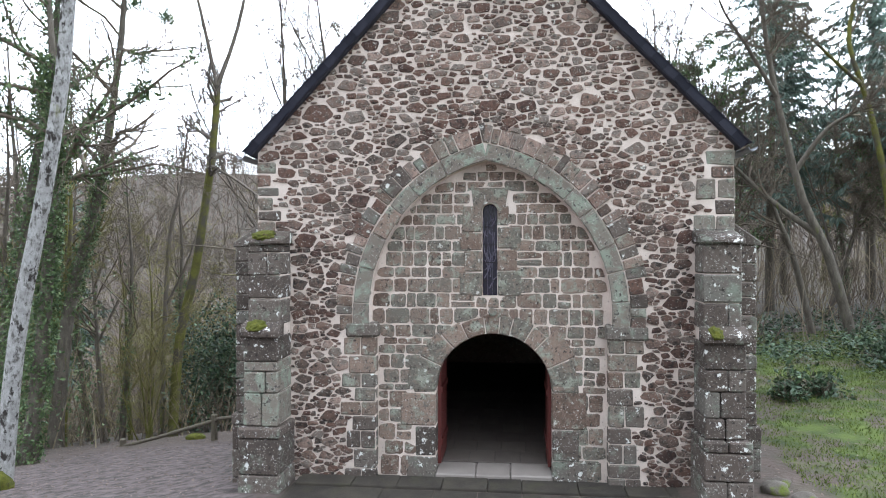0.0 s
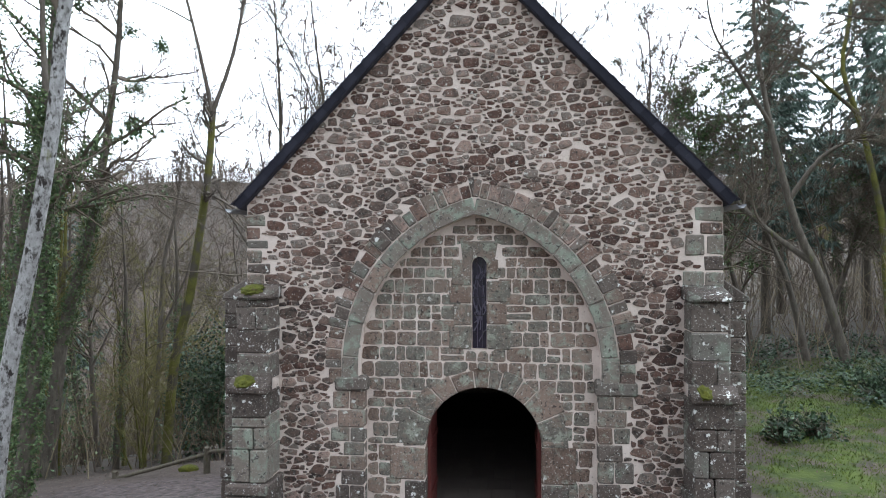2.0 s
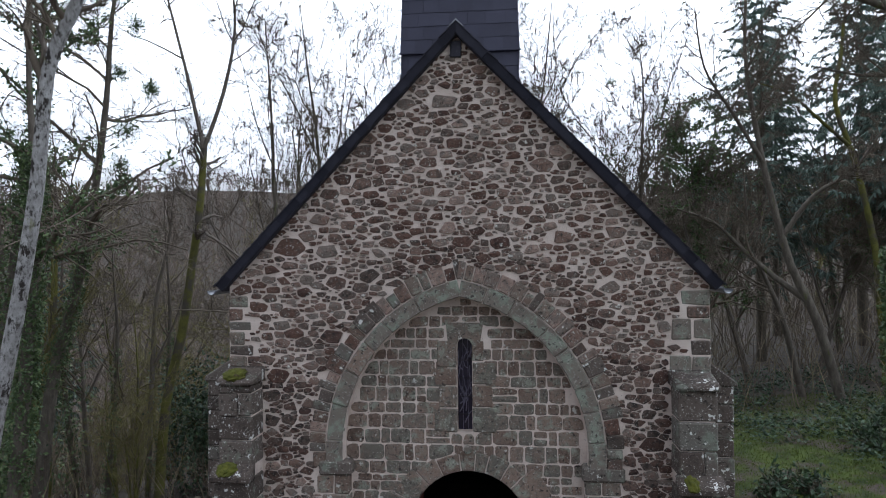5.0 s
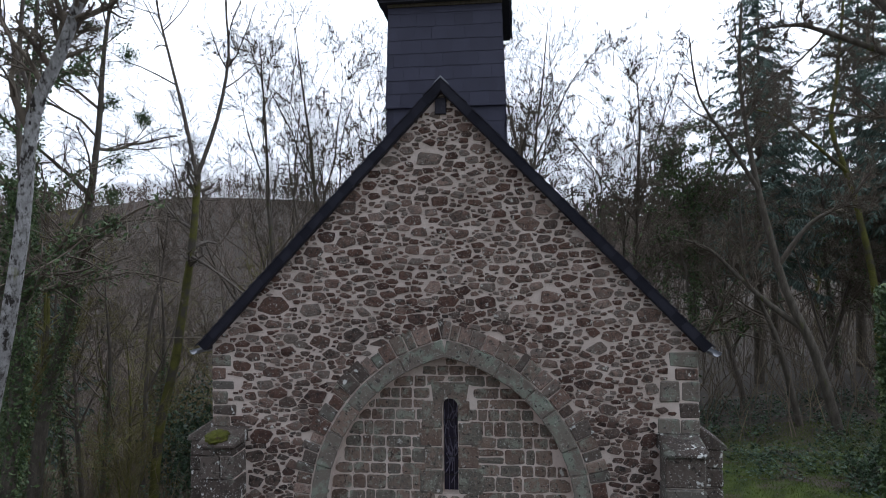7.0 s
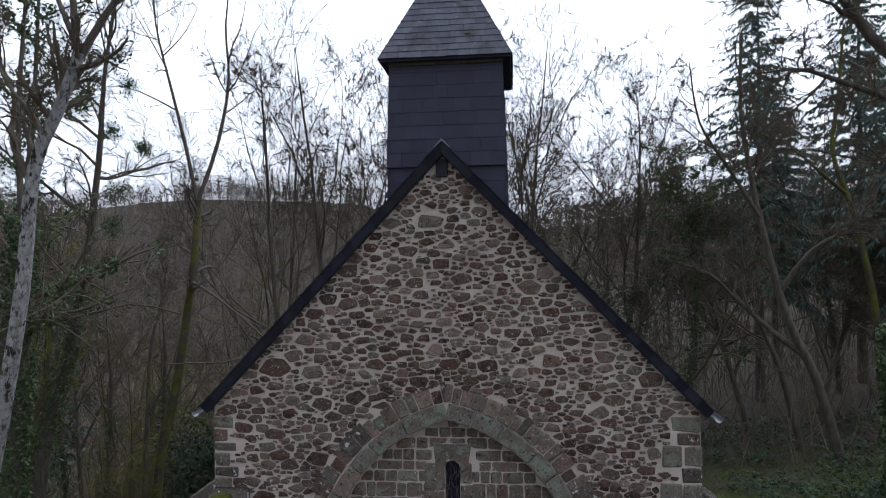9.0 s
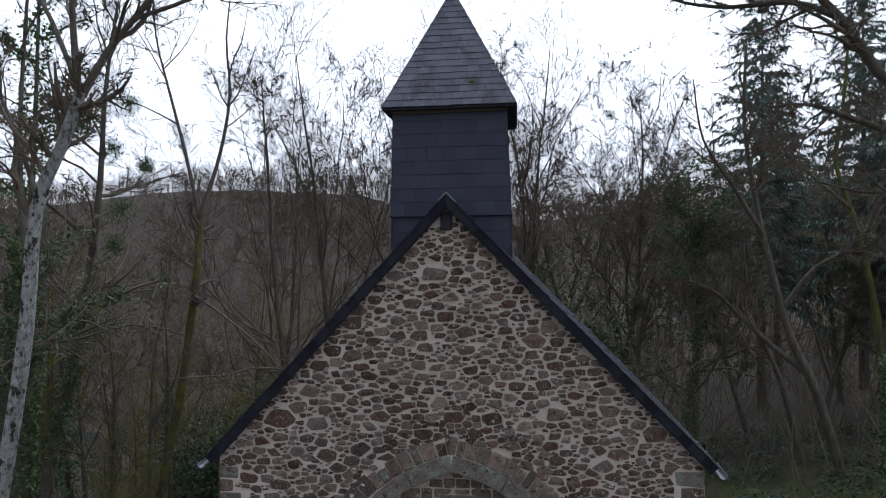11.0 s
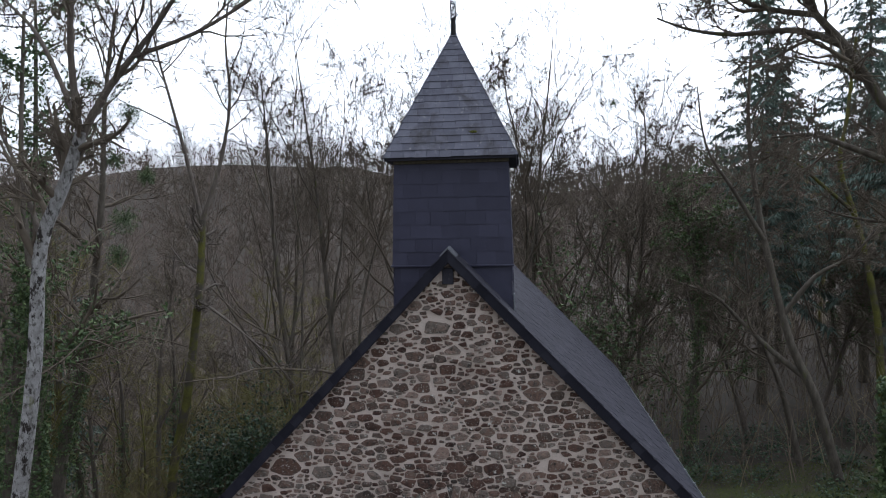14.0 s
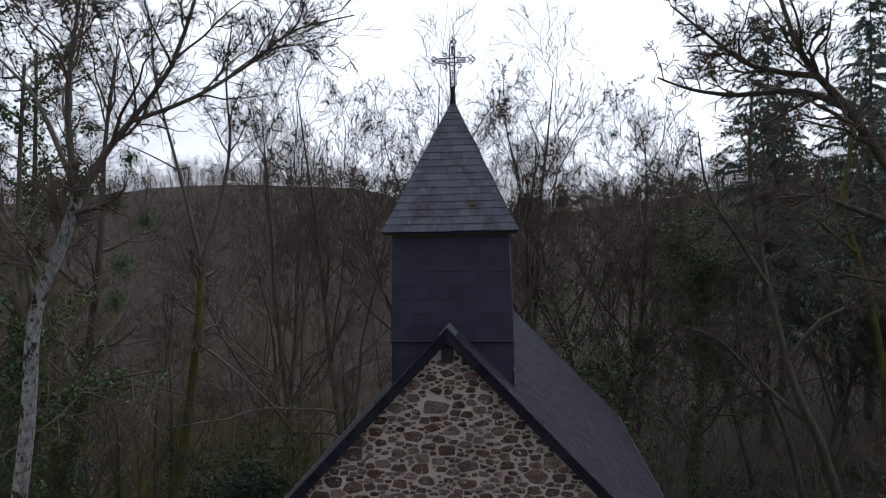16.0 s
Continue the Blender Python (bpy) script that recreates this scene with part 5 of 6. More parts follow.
tree, line = hero("ivy_clad_tree", "dark trunk wrapped in ivy at the edge of the path",
                  [(-13.0, 6, -2.4), (-12.5, 6, 1.39), (-12.28, 6, 4.18), (-12.07, 6, 6.82), (-12.19, 6, 9.14), (-12.3, 6, 12.0), (-12.0, 6, 16.0)], 0.23, 0.08, [], bark_dark, 12, FULL, first=0.45, crown_ivy=1000)
ivy_on(tree, line, 0.21, 1, 0.0, 0.72, 2600)
tree, line = hero("mossy_tree", "leaning dark tree with mossy foot and mistletoe in its crown",
                  [(-15.95, 11, -3.6), (-15.39, 11, 1.46), (-14.52, 11, 4.67), (-13.87, 11, 7.66), (-13.33, 11, 11.42), (-13.1, 11, 14.5), (-12.6, 11, 17.5)], 0.27, 0.09, [], bark_dark, 13, FULL, first=0.4)
for k, (at, r) in enumerate((((-12.6, 10.6, 9.2), 0.42), ((-12.4, 10.8, 10.4), 0.5), ((-13.0, 11.3, 12.6), 0.38), ((-12.0, 10.7, 14.0), 0.45), ((-13.6, 11.0, 15.2), 0.35), ((-11.6, 10.9, 11.9), 0.28))):
    mistletoe(tree, at, r, 40 + k)
ivy_on(tree, line, 0.2, 2, 0.15, 0.5, 900)
tree, line = hero("forked_tree", "slender moss-green trunk forking into bare upper limbs",
                  [(-13.4, 14.5, -3.6), (-13.08, 14.5, 0.2), (-12.42, 14.5, 2.95), (-11.94, 14.5, 5.91), (-11.62, 14.5, 8.18), (-11.45, 14.5, 10.4)], 0.21, 0.13,
                  [([(-11.47, 14.5, 10.35), (-12.04, 14.5, 12.92), (-12.63, 14.5, 15.22), (-13.2, 14.5, 17.6), (-13.3, 14.5, 20)], 0.095),
                   ([(-11.47, 14.5, 10.35), (-10.62, 14.5, 12.64), (-10.14, 14.5, 15.11), (-10.25, 14.5, 17.4), (-9.9, 14.5, 20)], 0.10),
                   ([(-11.8, 14.5, 7.2), (-10.4, 14.0, 6.5), (-8.6, 13.6, 5.2), (-7.4, 13.4, 4.0)], 0.07)], bark_moss, 14, MED, bark_grey, limb_bark=bark_grey)
tree, line = hero("twin_stem_tree", "thin grey-green stems rising among the undergrowth",
                  [(-14.74, 16, -3.9), (-14.54, 16, 0.95), (-14.33, 16, 4.35), (-13.81, 16, 6.53), (-13.5, 16, 9.0)], 0.13, 0.04,
                  [([(-14.5, 16, 1.4), (-13.4, 16, 3.6), (-12.6, 16, 6.4), (-12.2, 16, 8.6)], 0.06)], bark_grey, 15, MED)
tree, line = hero("ivy_clad_tree", "straight trunk clothed in ivy beside the birch",
                  [(-15.4, 8, -2.9), (-14.9, 8, 1.78), (-14.31, 8, 6.31), (-13.74, 8, 8.91), (-13.4, 8, 13), (-13.2, 8, 17)], 0.22, 0.08, [], bark_dark, 16, FULL, first=0.4, crown_ivy=800)
ivy_on(tree, line, 0.24, 3, 0.1, 0.95, 2600)
tree, line = hero("leaning_oak", "mossy leaning tree with crooked bare limbs by the lawn",
                  [(12.3, 14, 0.7), (11.5, 14, 3.61), (10.66, 14, 5.55), (9.97, 14, 8.27), (9.53, 14, 10.52), (9.2, 14, 13.2), (9.3, 14, 16)], 0.19, 0.05,
                  [([(11.2, 14, 4.3), (10.2, 14.5, 5.2), (9.2, 15, 6.3), (8.3, 15, 7.2), (7.0, 15, 7.7)], 0.12),
                   ([(10.4, 14, 6.6), (11.3, 13.6, 8.0), (12.4, 13.2, 8.8), (13.4, 13, 10.3)], 0.10),
                   ([(9.8, 14, 9.2), (8.6, 13.6, 11.0), (7.6, 13.4, 12.6), (7.2, 13, 14.6)], 0.09)], bark_dark, 17, FULL, twig_mat)
tree, line = hero("leaning_oak", "crooked mossy trunk with broken side limbs",
                  [(11.6, 15.5, 0.6), (10.9, 15.5, 3.6), (10.2, 15.5, 5.4), (9.7, 15.5, 7.4), (9.6, 15.5, 9.4)], 0.15, 0.04, [], bark_dark, 18, MED)
tree, line = hero("mossy_tree", "upright yellow-mossed trunk beyond the lawn",
                  [(15.4, 17, 1.0), (15.2, 17, 4.0), (15.03, 17, 6.26), (14.34, 17, 9.63), (13.64, 17, 11.97), (13.9, 17, 14.0), (14.2, 17, 17)], 0.18, 0.05,
                  [([(14.2, 17, 10.2), (12.9, 16.6, 11.2), (11.6, 16.2, 12.2), (10.4, 16, 12.6)], 0.09)], bark_moss, 19, FULL, twig_mat)
oak, line = hero("spreading_oak", "big oak reaching long crooked limbs over the clearing",
                 [(13.6, 3.4, 0.2), (13.2, 3.6, 4.0), (12.4, 3.9, 7.6), (11.0, 4.2, 10.0), (9.6, 4.4, 11.6)], 0.42, 0.21,
                 [([(9.6, 4.4, 11.6), (8.75, 4.5, 12.5), (7.99, 4.5, 13.72), (7.32, 4.5, 14.5), (6.88, 4.5, 15.4), (6.4, 4.5, 17.0)], 0.14),
                  ([(7.99, 4.5, 13.7), (7.09, 4.6, 14.12), (5.83, 4.7, 14.12), (4.9, 4.8, 14.30), (4.2, 4.9, 14.62)], 0.085),
                  ([(10.4, 4.3, 10.6), (9.4, 4.4, 11.0), (7.97, 4.5, 11.64), (7.3, 4.5, 11.87), (6.5, 4.5, 11.84)], 0.10),
                  ([(7.4, 4.5, 14.4), (6.07, 4.4, 14.65), (5.1, 4.2, 15.3), (4.3, 4.0, 15.9)], 0.075),
                  ([(9.2, 4.4, 12.0), (9.4, 4.0, 14.0), (9.0, 3.8, 16.0), (8.6, 3.7, 18)], 0.13),
                  ([(11.5, 4.1, 9.4), (10.2, 4.9, 9.9), (8.9, 5.3, 10.0), (7.9, 5.5, 10.3)], 0.07)], bark_dark, 20,
                 [(12, 0.36, 50, 6, 0.24, 0.03), (8, 0.5, 50, 5, 0.26, 0.0), (6, 0.55, 45, 4, 0.26, 0.0), (3, 0.55, 42, 2, 0.2, 0.0)], first=0.2)

stump, line = hero("ivy_covered_trunk", "broken trunk thickly wrapped in dark ivy on the lawn's edge",
                   [(10.35, 6.6, 0.2), (10.35, 6.6, 2.0), (10.3, 6.6, 4.0), (10.3, 6.6, 6.1)], 0.24, 0.18, [], bark_dark, 23, [(3, 0.10, 60, 3, 0.2, 0.05), (2, 0.4, 45, 2, 0.2, 0.0)], first=0.6)
ivy_on(stump, line, 0.27, 24, 0.0, 1.0, 2600, 0.075)


def plain_tree(name, label, at, height, radius, seed, bark, levels, lean=0.06, first=0.3, ivy=0, group="bare trees of the wood", stems=1, leaders=0, fork_at=0.35, fine=twig_mat, thin=0.0088, crown_ivy=0):
    rng = np.random.default_rng(seed)
    tree = thing(name, label, "tree", group, at=(0, 0, 0))
    mains = []
    for s in range(stems):
        d = np.array((rng.normal(0, lean + 0.12 * (stems > 1)), rng.normal(0, lean), 1.0))
        mains.append(limb(rng, (rng.normal(0, 0.15) * (stems > 1), 0, -0.5), d, height * rng.uniform(0.85, 1.0), radius, radius * 0.12, 12, 0.05, 0.03))
        mains[-1][1][0] *= 1.3
    line, rad = mains[0]
    for k in range(leaders):
        i = int(len(line) * (fork_at + 0.09 * k))
        a = k * 2.4 + rng.uniform(-0.4, 0.4)
        lean_out = rng.uniform(0.35, 0.75)
        mains.append(limb(rng, line[i], (math.cos(a) * lean_out, math.sin(a) * lean_out, 1.0), height * (0.62 - 0.07 * k), rad[i] * 0.6, 0.014, 9, 0.13, 0.07))
    rows = spread(rng, mains, levels, first, thin)
    finish_tree(tree, mains, rows, bark, fine, 8)
    if crown_ivy:
        ivy_crown(tree, rows, seed, crown_ivy)
    if ivy:
        ivy_on(tree, line, radius, seed, 0.02, 0.6, ivy)
    tree.location = at
    return tree


# tall bare trees right behind the chapel
UPRIGHT = [(9, 0.42, 40, 7, 0.17, 0.06), (7, 0.52, 38, 6, 0.19, 0.05), (5, 0.54, 38, 4, 0.2, 0.03), (2.8, 0.6, 36, 2, 0.2, 0.02)]
behind = [plain_tree("ash_tree", "tall bare tree with a wide upswept crown behind the chapel", (-6.9, 21, ground_z(-6.9, 21)), 23.5, 0.20, 61, bark_dark, UPRIGHT, 0.04, 0.25, group="tall trees behind the chapel", leaders=5, fork_at=0.28, thin=0.0102),
          plain_tree("ash_tree", "tall bare tree with fine upswept twigs behind the belfry", (2.6, 23, ground_z(2.6, 23)), 20.0, 0.19, 62, bark_dark, UPRIGHT, 0.05, 0.25, group="tall trees behind the chapel", leaders=5, fork_at=0.28, thin=0.0102)]
for k, (x, y, turn_deg, sc) in enumerate(((-4.0, 24, 120, 0.98), (7.4, 27, 200, 0.84), (-9.8, 21, 75, 0.96), (-1.2, 31, 300, 0.98), (-13.2, 27, 250, 1.02), (4.8, 30, 20, 0.96), (0.8, 27, 150, 0.97), (5.9, 25, 100, 0.98))):
    c = copy_thing(behind[k % 2], Matrix.Translation((x, y, ground_z(x, y) - 0.3)) @ Matrix.Rotation(radians(turn_deg), 4, "Z"))
    c.scale = (sc, sc, sc)
# one dark clump of mistletoe high in the crown beyond the spire
mistletoe(behind[1], (5.0, 12.5, 19.0), 0.42, 90)

# slender wood round the clearing
kinds = [plain_tree("wood_tree", "slender bare tree with mossy stem", (-18, 14, ground_z(-18, 14)), 15, 0.15, 71, bark_moss, MED, 0.08, 0.2, fine=moss_twig),
         plain_tree("wood_tree", "slender dark bare tree", (-20, 19, ground_z(-20, 19)), 17, 0.17, 72, bark_dark, MED, 0.06, 0.3, 500),
         plain_tree("wood_tree", "thin grey bare tree", (-17, 23, ground_z(-17, 23)), 14, 0.12, 73, bark_grey, MED, 0.10, 0.25, leaders=2),
         plain_tree("hazel_clump", "many-stemmed bare hazel clump", (-11.5, 19, ground_z(-11.5, 19)), 8, 0.06, 74, bark_moss, [(8, 0.42, 38, 5, 0.14, 0.04), (6, 0.5, 40, 3, 0.16, 0.02), (4, 0.5, 40, 2, 0.2, 0.0)], 0.14, 0.2, stems=6, fine=moss_twig)]
rng_w = random.Random(8)
spots_used = []
for k in range(420):
    if len(spots_used) >= 60:
        break
    x, y = rng_w.choice((rng_w.uniform(-40, 2), rng_w.uniform(-40, 2), rng_w.uniform(2, 34))), rng_w.uniform(10, 52)
    if (abs(x) < 6 and y < 18) or (x > 3 and y < 17 and x < 17) or (-9 < x < 5 and y < 30) or (3 < x < 12 and y < 32) or (x < -3 and y < 12 and x > -16):
        continue
    if any(math.hypot(x - a, y - b) < 2.0 for a, b in spots_used):
        continue
    spots_used.append((x, y))
    src = kinds[rng_w.choice((0, 1, 1, 2, 2, 3, 3))]
    c = copy_thing(src, Matrix.Translation((x, y, ground_z(x, y) - 0.2)) @ Matrix.Rotation(rng_w.uniform(0, 6.28), 4, "Z"))
    sc = rng_w.uniform(0.75, 1.15)
    c.scale = (sc, sc, sc * rng_w.uniform(0.9, 1.15))


for k, (x, y, sc) in enumerate(((-16.8, 12.6, 1.0), (-14.9, 13.4, 0.8), (-13.2, 12.4, 0.6), (-17.6, 16.5, 1.1), (-15.6, 18.4, 0.95), (-12.0, 21.0, 0.9), (-9.4, 19.5, 0.7), (-19.6, 13.0, 1.15), (-21.5, 10.0, 1.2), (-18.6, 8.2, 1.1), (-10.2, 23.4, 1.0), (-13.8, 24.5, 1.1), (-20.0, 17.0, 1.1), (-8.2, 15.8, 0.55), (-16.2, 21.5, 1.0))):
    c = copy_thing(kinds[(0, 1, 3, 2, 1, 0, 3, 1)[k % 8]], Matrix.Translation((x, y, ground_z(x, y) - 0.2)) @ Matrix.Rotation(k * 2.1, 4, "Z"))
    c.scale = (sc, sc, sc)


# mossy thicket below the path
for k, (kind_i, x, y, sc) in enumerate(((0, -13.6, 13.2, 0.6), (0, -15.6, 15.2, 0.7), (1, -17.2, 9.6, 0.9))):
    c = copy_thing(kinds[kind_i], Matrix.Translation((x, y, ground_z(x, y) - 0.2)) @ Matrix.Rotation(k * 1.7 + 0.4, 4, "Z"))
    c.scale = (sc, sc, sc)

# tangled ivy-hung trees between the nave and the spruces
BUSHY = [(13, 0.40, 62, 6, 0.18, 0.03), (8, 0.48, 52, 5, 0.2, 0.0), (5.5, 0.5, 46, 3, 0.22, -0.01), (2.5, 0.55, 42, 2, 0.2, 0.0)]
tangle = [plain_tree("ivy_hung_tree", "bare spreading tree with ivy climbing through its boughs", (7.9, 17.0, ground_z(7.9, 17.0)), 13.8, 0.17, 91, bark_dark, BUSHY, 0.06, 0.2, 700, "ivy-hung trees by the lawn", leaders=3, fork_at=0.3, crown_ivy=1500),
          plain_tree("ivy_hung_tree", "crooked brown tree with a low tangled crown", (11.0, 19.0, ground_z(11.0, 19.0)), 12.0, 0.15, 92, bark_grey, BUSHY, 0.10, 0.15, 0, "ivy-hung trees by the lawn", leaders=3, fork_at=0.25, crown_ivy=250)]
for k, (which, x, y, turn_deg, sc) in enumerate(((1, 6.6, 22.5, 40, 0.75), (1, 14.2, 20.5, 150, 0.95), (1, 17.0, 17.6, 280, 0.85), (1, 19.4, 21.5, 10, 1.0))):
    c = copy_thing(tangle[which], Matrix.Translation((x, y, ground_z(x, y) - 0.2)) @ Matrix.Rotation(radians(turn_deg), 4, "Z"))
    c.scale = (sc, sc, sc)


# spruces: drooping needle boughs
def spruce(at, height, seed, label):
    rng = np.random.default_rng(seed)
    tree = thing("spruce_tree", label, "tree", "dark spruces beyond the lawn")
    V, F = tubes([limb(rng, (0, 0, -0.5), (0, 0, 1), height + 0.5, 0.26, 0.02, 12, 0.01, 0)], 8)
    quad_mesh("trunk", V, F, bark_dark, tree)
    boughs, quads_v = [], []
    z = height * 0.27
    while z < height * 0.985:
        f = 1 - z / height
        for _ in range(3):
            a = rng.uniform(0, 6.283)
            ln = (0.35 + 4.6 * f ** 0.7) * rng.uniform(0.5, 1.2)
            p, r = limb(rng, (0, 0, z + rng.uniform(-0.2, 0.2)), (math.cos(a), math.sin(a), rng.uniform(-0.1, 0.35)), ln, 0.03 * f + 0.012, 0.005, 5, 0.12, rng.uniform(-0.14, 0.0))
            boughs.append((p, r))
            m = max(8, int(ln * 36))
            t = rng.uniform(0.15, 1, m) * (len(p) - 1)
            i = t.astype(int).clip(0, len(p) - 2)
            o = p[i] + (p[i + 1] - p[i]) * (t - i)[:, None]
            d = unit(p[-1] - p[0])
            side = np.cross(d, (0, 0, 1))
            s = rng.choice((-1, 1), m)[:, None] * rng.uniform(0.3, 1.0, (m, 1))
            tipv = o + (d * 0.5 + side * s + np.array((0, 0, -0.8)) * rng.uniform(0.2, 1.5, (m, 1))) * (0.16 + 0.3 * f) * rng.uniform(0.6, 1.3, (m, 1))
            wv = np.cross(tipv - o, rng.normal(0, 1, (m, 3)))
            wv = wv / (np.linalg.norm(wv, axis=1)[:, None] + 1e-9) * (0.027 + 0.02 * f)
            mid = (o + tipv) / 2
            quads_v.append(np.stack([o, mid + wv, tipv, mid - wv], 1).reshape(-1, 3))
        z += 0.09 + 0.17 * f
    V, F = tubes(boughs, 3)
    quad_mesh("bough_frame", V, F, bark_dark, tree)
    V = np.concatenate(quads_v)
    quad_mesh("foliage", V, np.arange(len(V)).reshape(-1, 4), needle, tree, "", False)
    tree.location = at
    return tree


sp = [spruce((13.2, 24, ground_z(13.2, 24)), 21.5, 81, "tall dark spruce with drooping boughs"),
      spruce((17.5, 19, ground_z(17.5, 19)), 19, 82, "dark spruce at the edge of the wood")]
for k, (x, y, sc) in enumerate(((19.5, 27, 1.1), (17.0, 32, 1.0), (24, 24, 1.15), (21.5, 16, 1.0), (-24, 22, 0.8))):
    c = copy_thing(sp[k % 2], Matrix.Translation((x, y, ground_z(x, y) - 0.2)) @ Matrix.Rotation(k * 1.3, 4, "Z"))
    c.scale = (sc, sc, sc)

# ---- far wooded hillside: bare stems beyond counting ----
rng = np.random.default_rng(55)
n = 7200
y = 34 + 240 * rng.uniform(0, 1, n) ** 0.85
x = rng.uniform(-1.0, 0.95, n) * (y + 20) - 6
y[5200:] = rng.uniform(190, 335, 2000)
x[5200:] = rng.uniform(-340, 280, 2000)
g = np.array([ground_z(a, b) for a, b in zip(x, y)])
h = rng.uniform(7, 13, n)
h[5200:] *= rng.uniform(0.45, 0.8, 2000)
far = np.minimum(0.55 + y / 150, 1.45)
foot = np.stack([x, y, g - 0.4], 1)
top = np.stack([x + rng.normal(0, 1.3, n), y + rng.normal(0, 1.0, n), g + h], 1)
starts, ends, radii = [foot], [top], [0.060 * far * rng.uniform(0.5, 1.3, n)]
for _ in range(11):
    f = rng.uniform(0.25, 0.98, n)
    o = foot + (top - foot) * f[:, None]
    a = rng.uniform(0, 6.283, n)
    ln = h * rng.uniform(0.18, 0.46, n) * (1.2 - f * 0.75)
    e = o + np.stack([np.cos(a) * 0.7, np.sin(a) * 0.7, rng.uniform(0.25, 1.0, n)], 1) * ln[:, None]
    starts.append(o), ends.append(e), radii.append(0.038 * far)
    for _ in range(3):
        q = o + (e - o) * rng.uniform(0.3, 0.8, (n, 1))
        starts.append(q), ends.append(q + rng.normal(0, 1, (n, 3)) * ln[:, None] * 0.28 + np.array((0, 0, 1)) * ln[:, None] * 0.25), radii.append(0.026 * far)
p0, p1, r = np.concatenate(starts), np.concatenate(ends), np.concatenate(radii)[:, None]
d = p1 - p0
d /= np.linalg.norm(d, axis=1)[:, None] + 1e-9
u = np.cross(d, np.array((0.3, 0.9, 0.2)))
u /= np.linalg.norm(u, axis=1)[:, None] + 1e-9
w = np.cross(d, u)
stems_v = np.stack([p0 + r * u, p0 + r * (-0.5 * u + 0.866 * w), p0 + r * (-0.5 * u - 0.866 * w), p1], 1).reshape(-1, 3)
k = np.arange(len(p0))[:, None] * 4
stems_f = np.concatenate([k + np.array((0, 1, 3)), k + np.array((1, 2, 3)), k + np.array((2, 0, 3))])
woods = quad_mesh("hillside_wood", np.array(stems_v), np.array(stems_f), far_twig, None, "", False)
tagged(woods, "grey-brown bare winter wood on the far hillside", "woodland", kind="stuff")

# brushwood: thin saplings and brambles near the clearing
rng = np.random.default_rng(57)
cand = np.stack([rng.uniform(-38, 34, 4300), rng.uniform(9, 50, 4300)], 1)
cx, cy = cand[:, 0], cand[:, 1]
clear = ((np.abs(cx) < 5.2) & (cy < 13)) | ((cx > 4) & (cx < 12.5) & (cy < 13)) | ((cx > -13) & (cx < -3) & (cy < 10.5)) | ((cx > -15) & (cx < -7) & (cy < 15) & (rng.uniform(0, 1, 4300) < 0.6))
cand = cand[~clear]
k = len(cand)
foot = np.array([(a, c, ground_z(a, c) - 0.1) for a, c in cand])
P, R = limbs(rng, foot, np.stack([rng.normal(0, 0.3, k), rng.normal(0, 0.3, k), np.ones(k)], 1), rng.uniform(1.0, 4.8, k), rng.uniform(0.012, 0.03, k), np.full(k, 0.006), 5, 0.13, 0.03)
V, F = tubes_batch(P, R, 3)
idx, at = np.repeat(np.arange(k), 4), rng.integers(1, 5, 4 * k)
d = P[idx, at + 1] - P[idx, at]
d /= np.linalg.norm(d, axis=1)[:, None] + 1e-9
P2, R2 = limbs(rng, P[idx, at], d + rng.normal(0, 0.55, d.shape), rng.uniform(0.4, 1.8, 4 * k), np.full(4 * k, 0.010), np.full(4 * k, 0.005), 2, 0.15, 0.04)
W, G = tubes_batch(P2, R2, 3)
brush = quad_mesh("brushwood", np.concatenate([V, W]), np.concatenate([F, G + len(V)]), brush_mat, None, "", True)
tagged(brush, "tangled thin saplings and brambles under the trees", "undergrowth", kind="stuff")


# ---- evergreen shrubs ----
def shrub(name, label, at, size, seed, count, leaf=0.07, mat=None):
    rng = np.random.default_rng(seed)
    ob = thing(name, label, "shrub", at=at)
    stems = []
    for _ in range(26):
        d = unit(np.array((rng.normal(0, 0.7), rng.normal(0, 0.7), rng.uniform(0.4, 1.2))))
        stems.append(limb(rng, (0, 0, -0.1), d * 1.0, size[2] * rng.uniform(0.5, 1.05), 0.02, 0.005, 5, 0.15, 0.03))
        stems[-1][0][:, :2] *= np.array(size[:2]) / size[2]
    subs = [limb(rng, p[i], rng.normal(0, 1, 3) + np.array((0, 0, 0.4)), size[2] * 0.3, 0.009, 0.003, 3, 0.2, 0) for p, r in stems for i in (2, 3, 3, 4, 4, 5)]
    V, F = tubes(stems, 4)
    W, G = tubes(subs, 3)
    tagged(quad_mesh("branchwork", np.concatenate([V, W]), np.concatenate([F, G + len(V)]), twig_mat, ob), kind="stuff")
    ends = np.concatenate([p[2:] for p, _ in subs])
    pick = rng.integers(0, len(ends), count)
    V, F = leaves(rng, ends[pick], leaf, 1, size[2] * 0.07, 0.8)
    quad_mesh("foliage", V, F, mat or laurel_leaf, ob, "", False)
    return ob


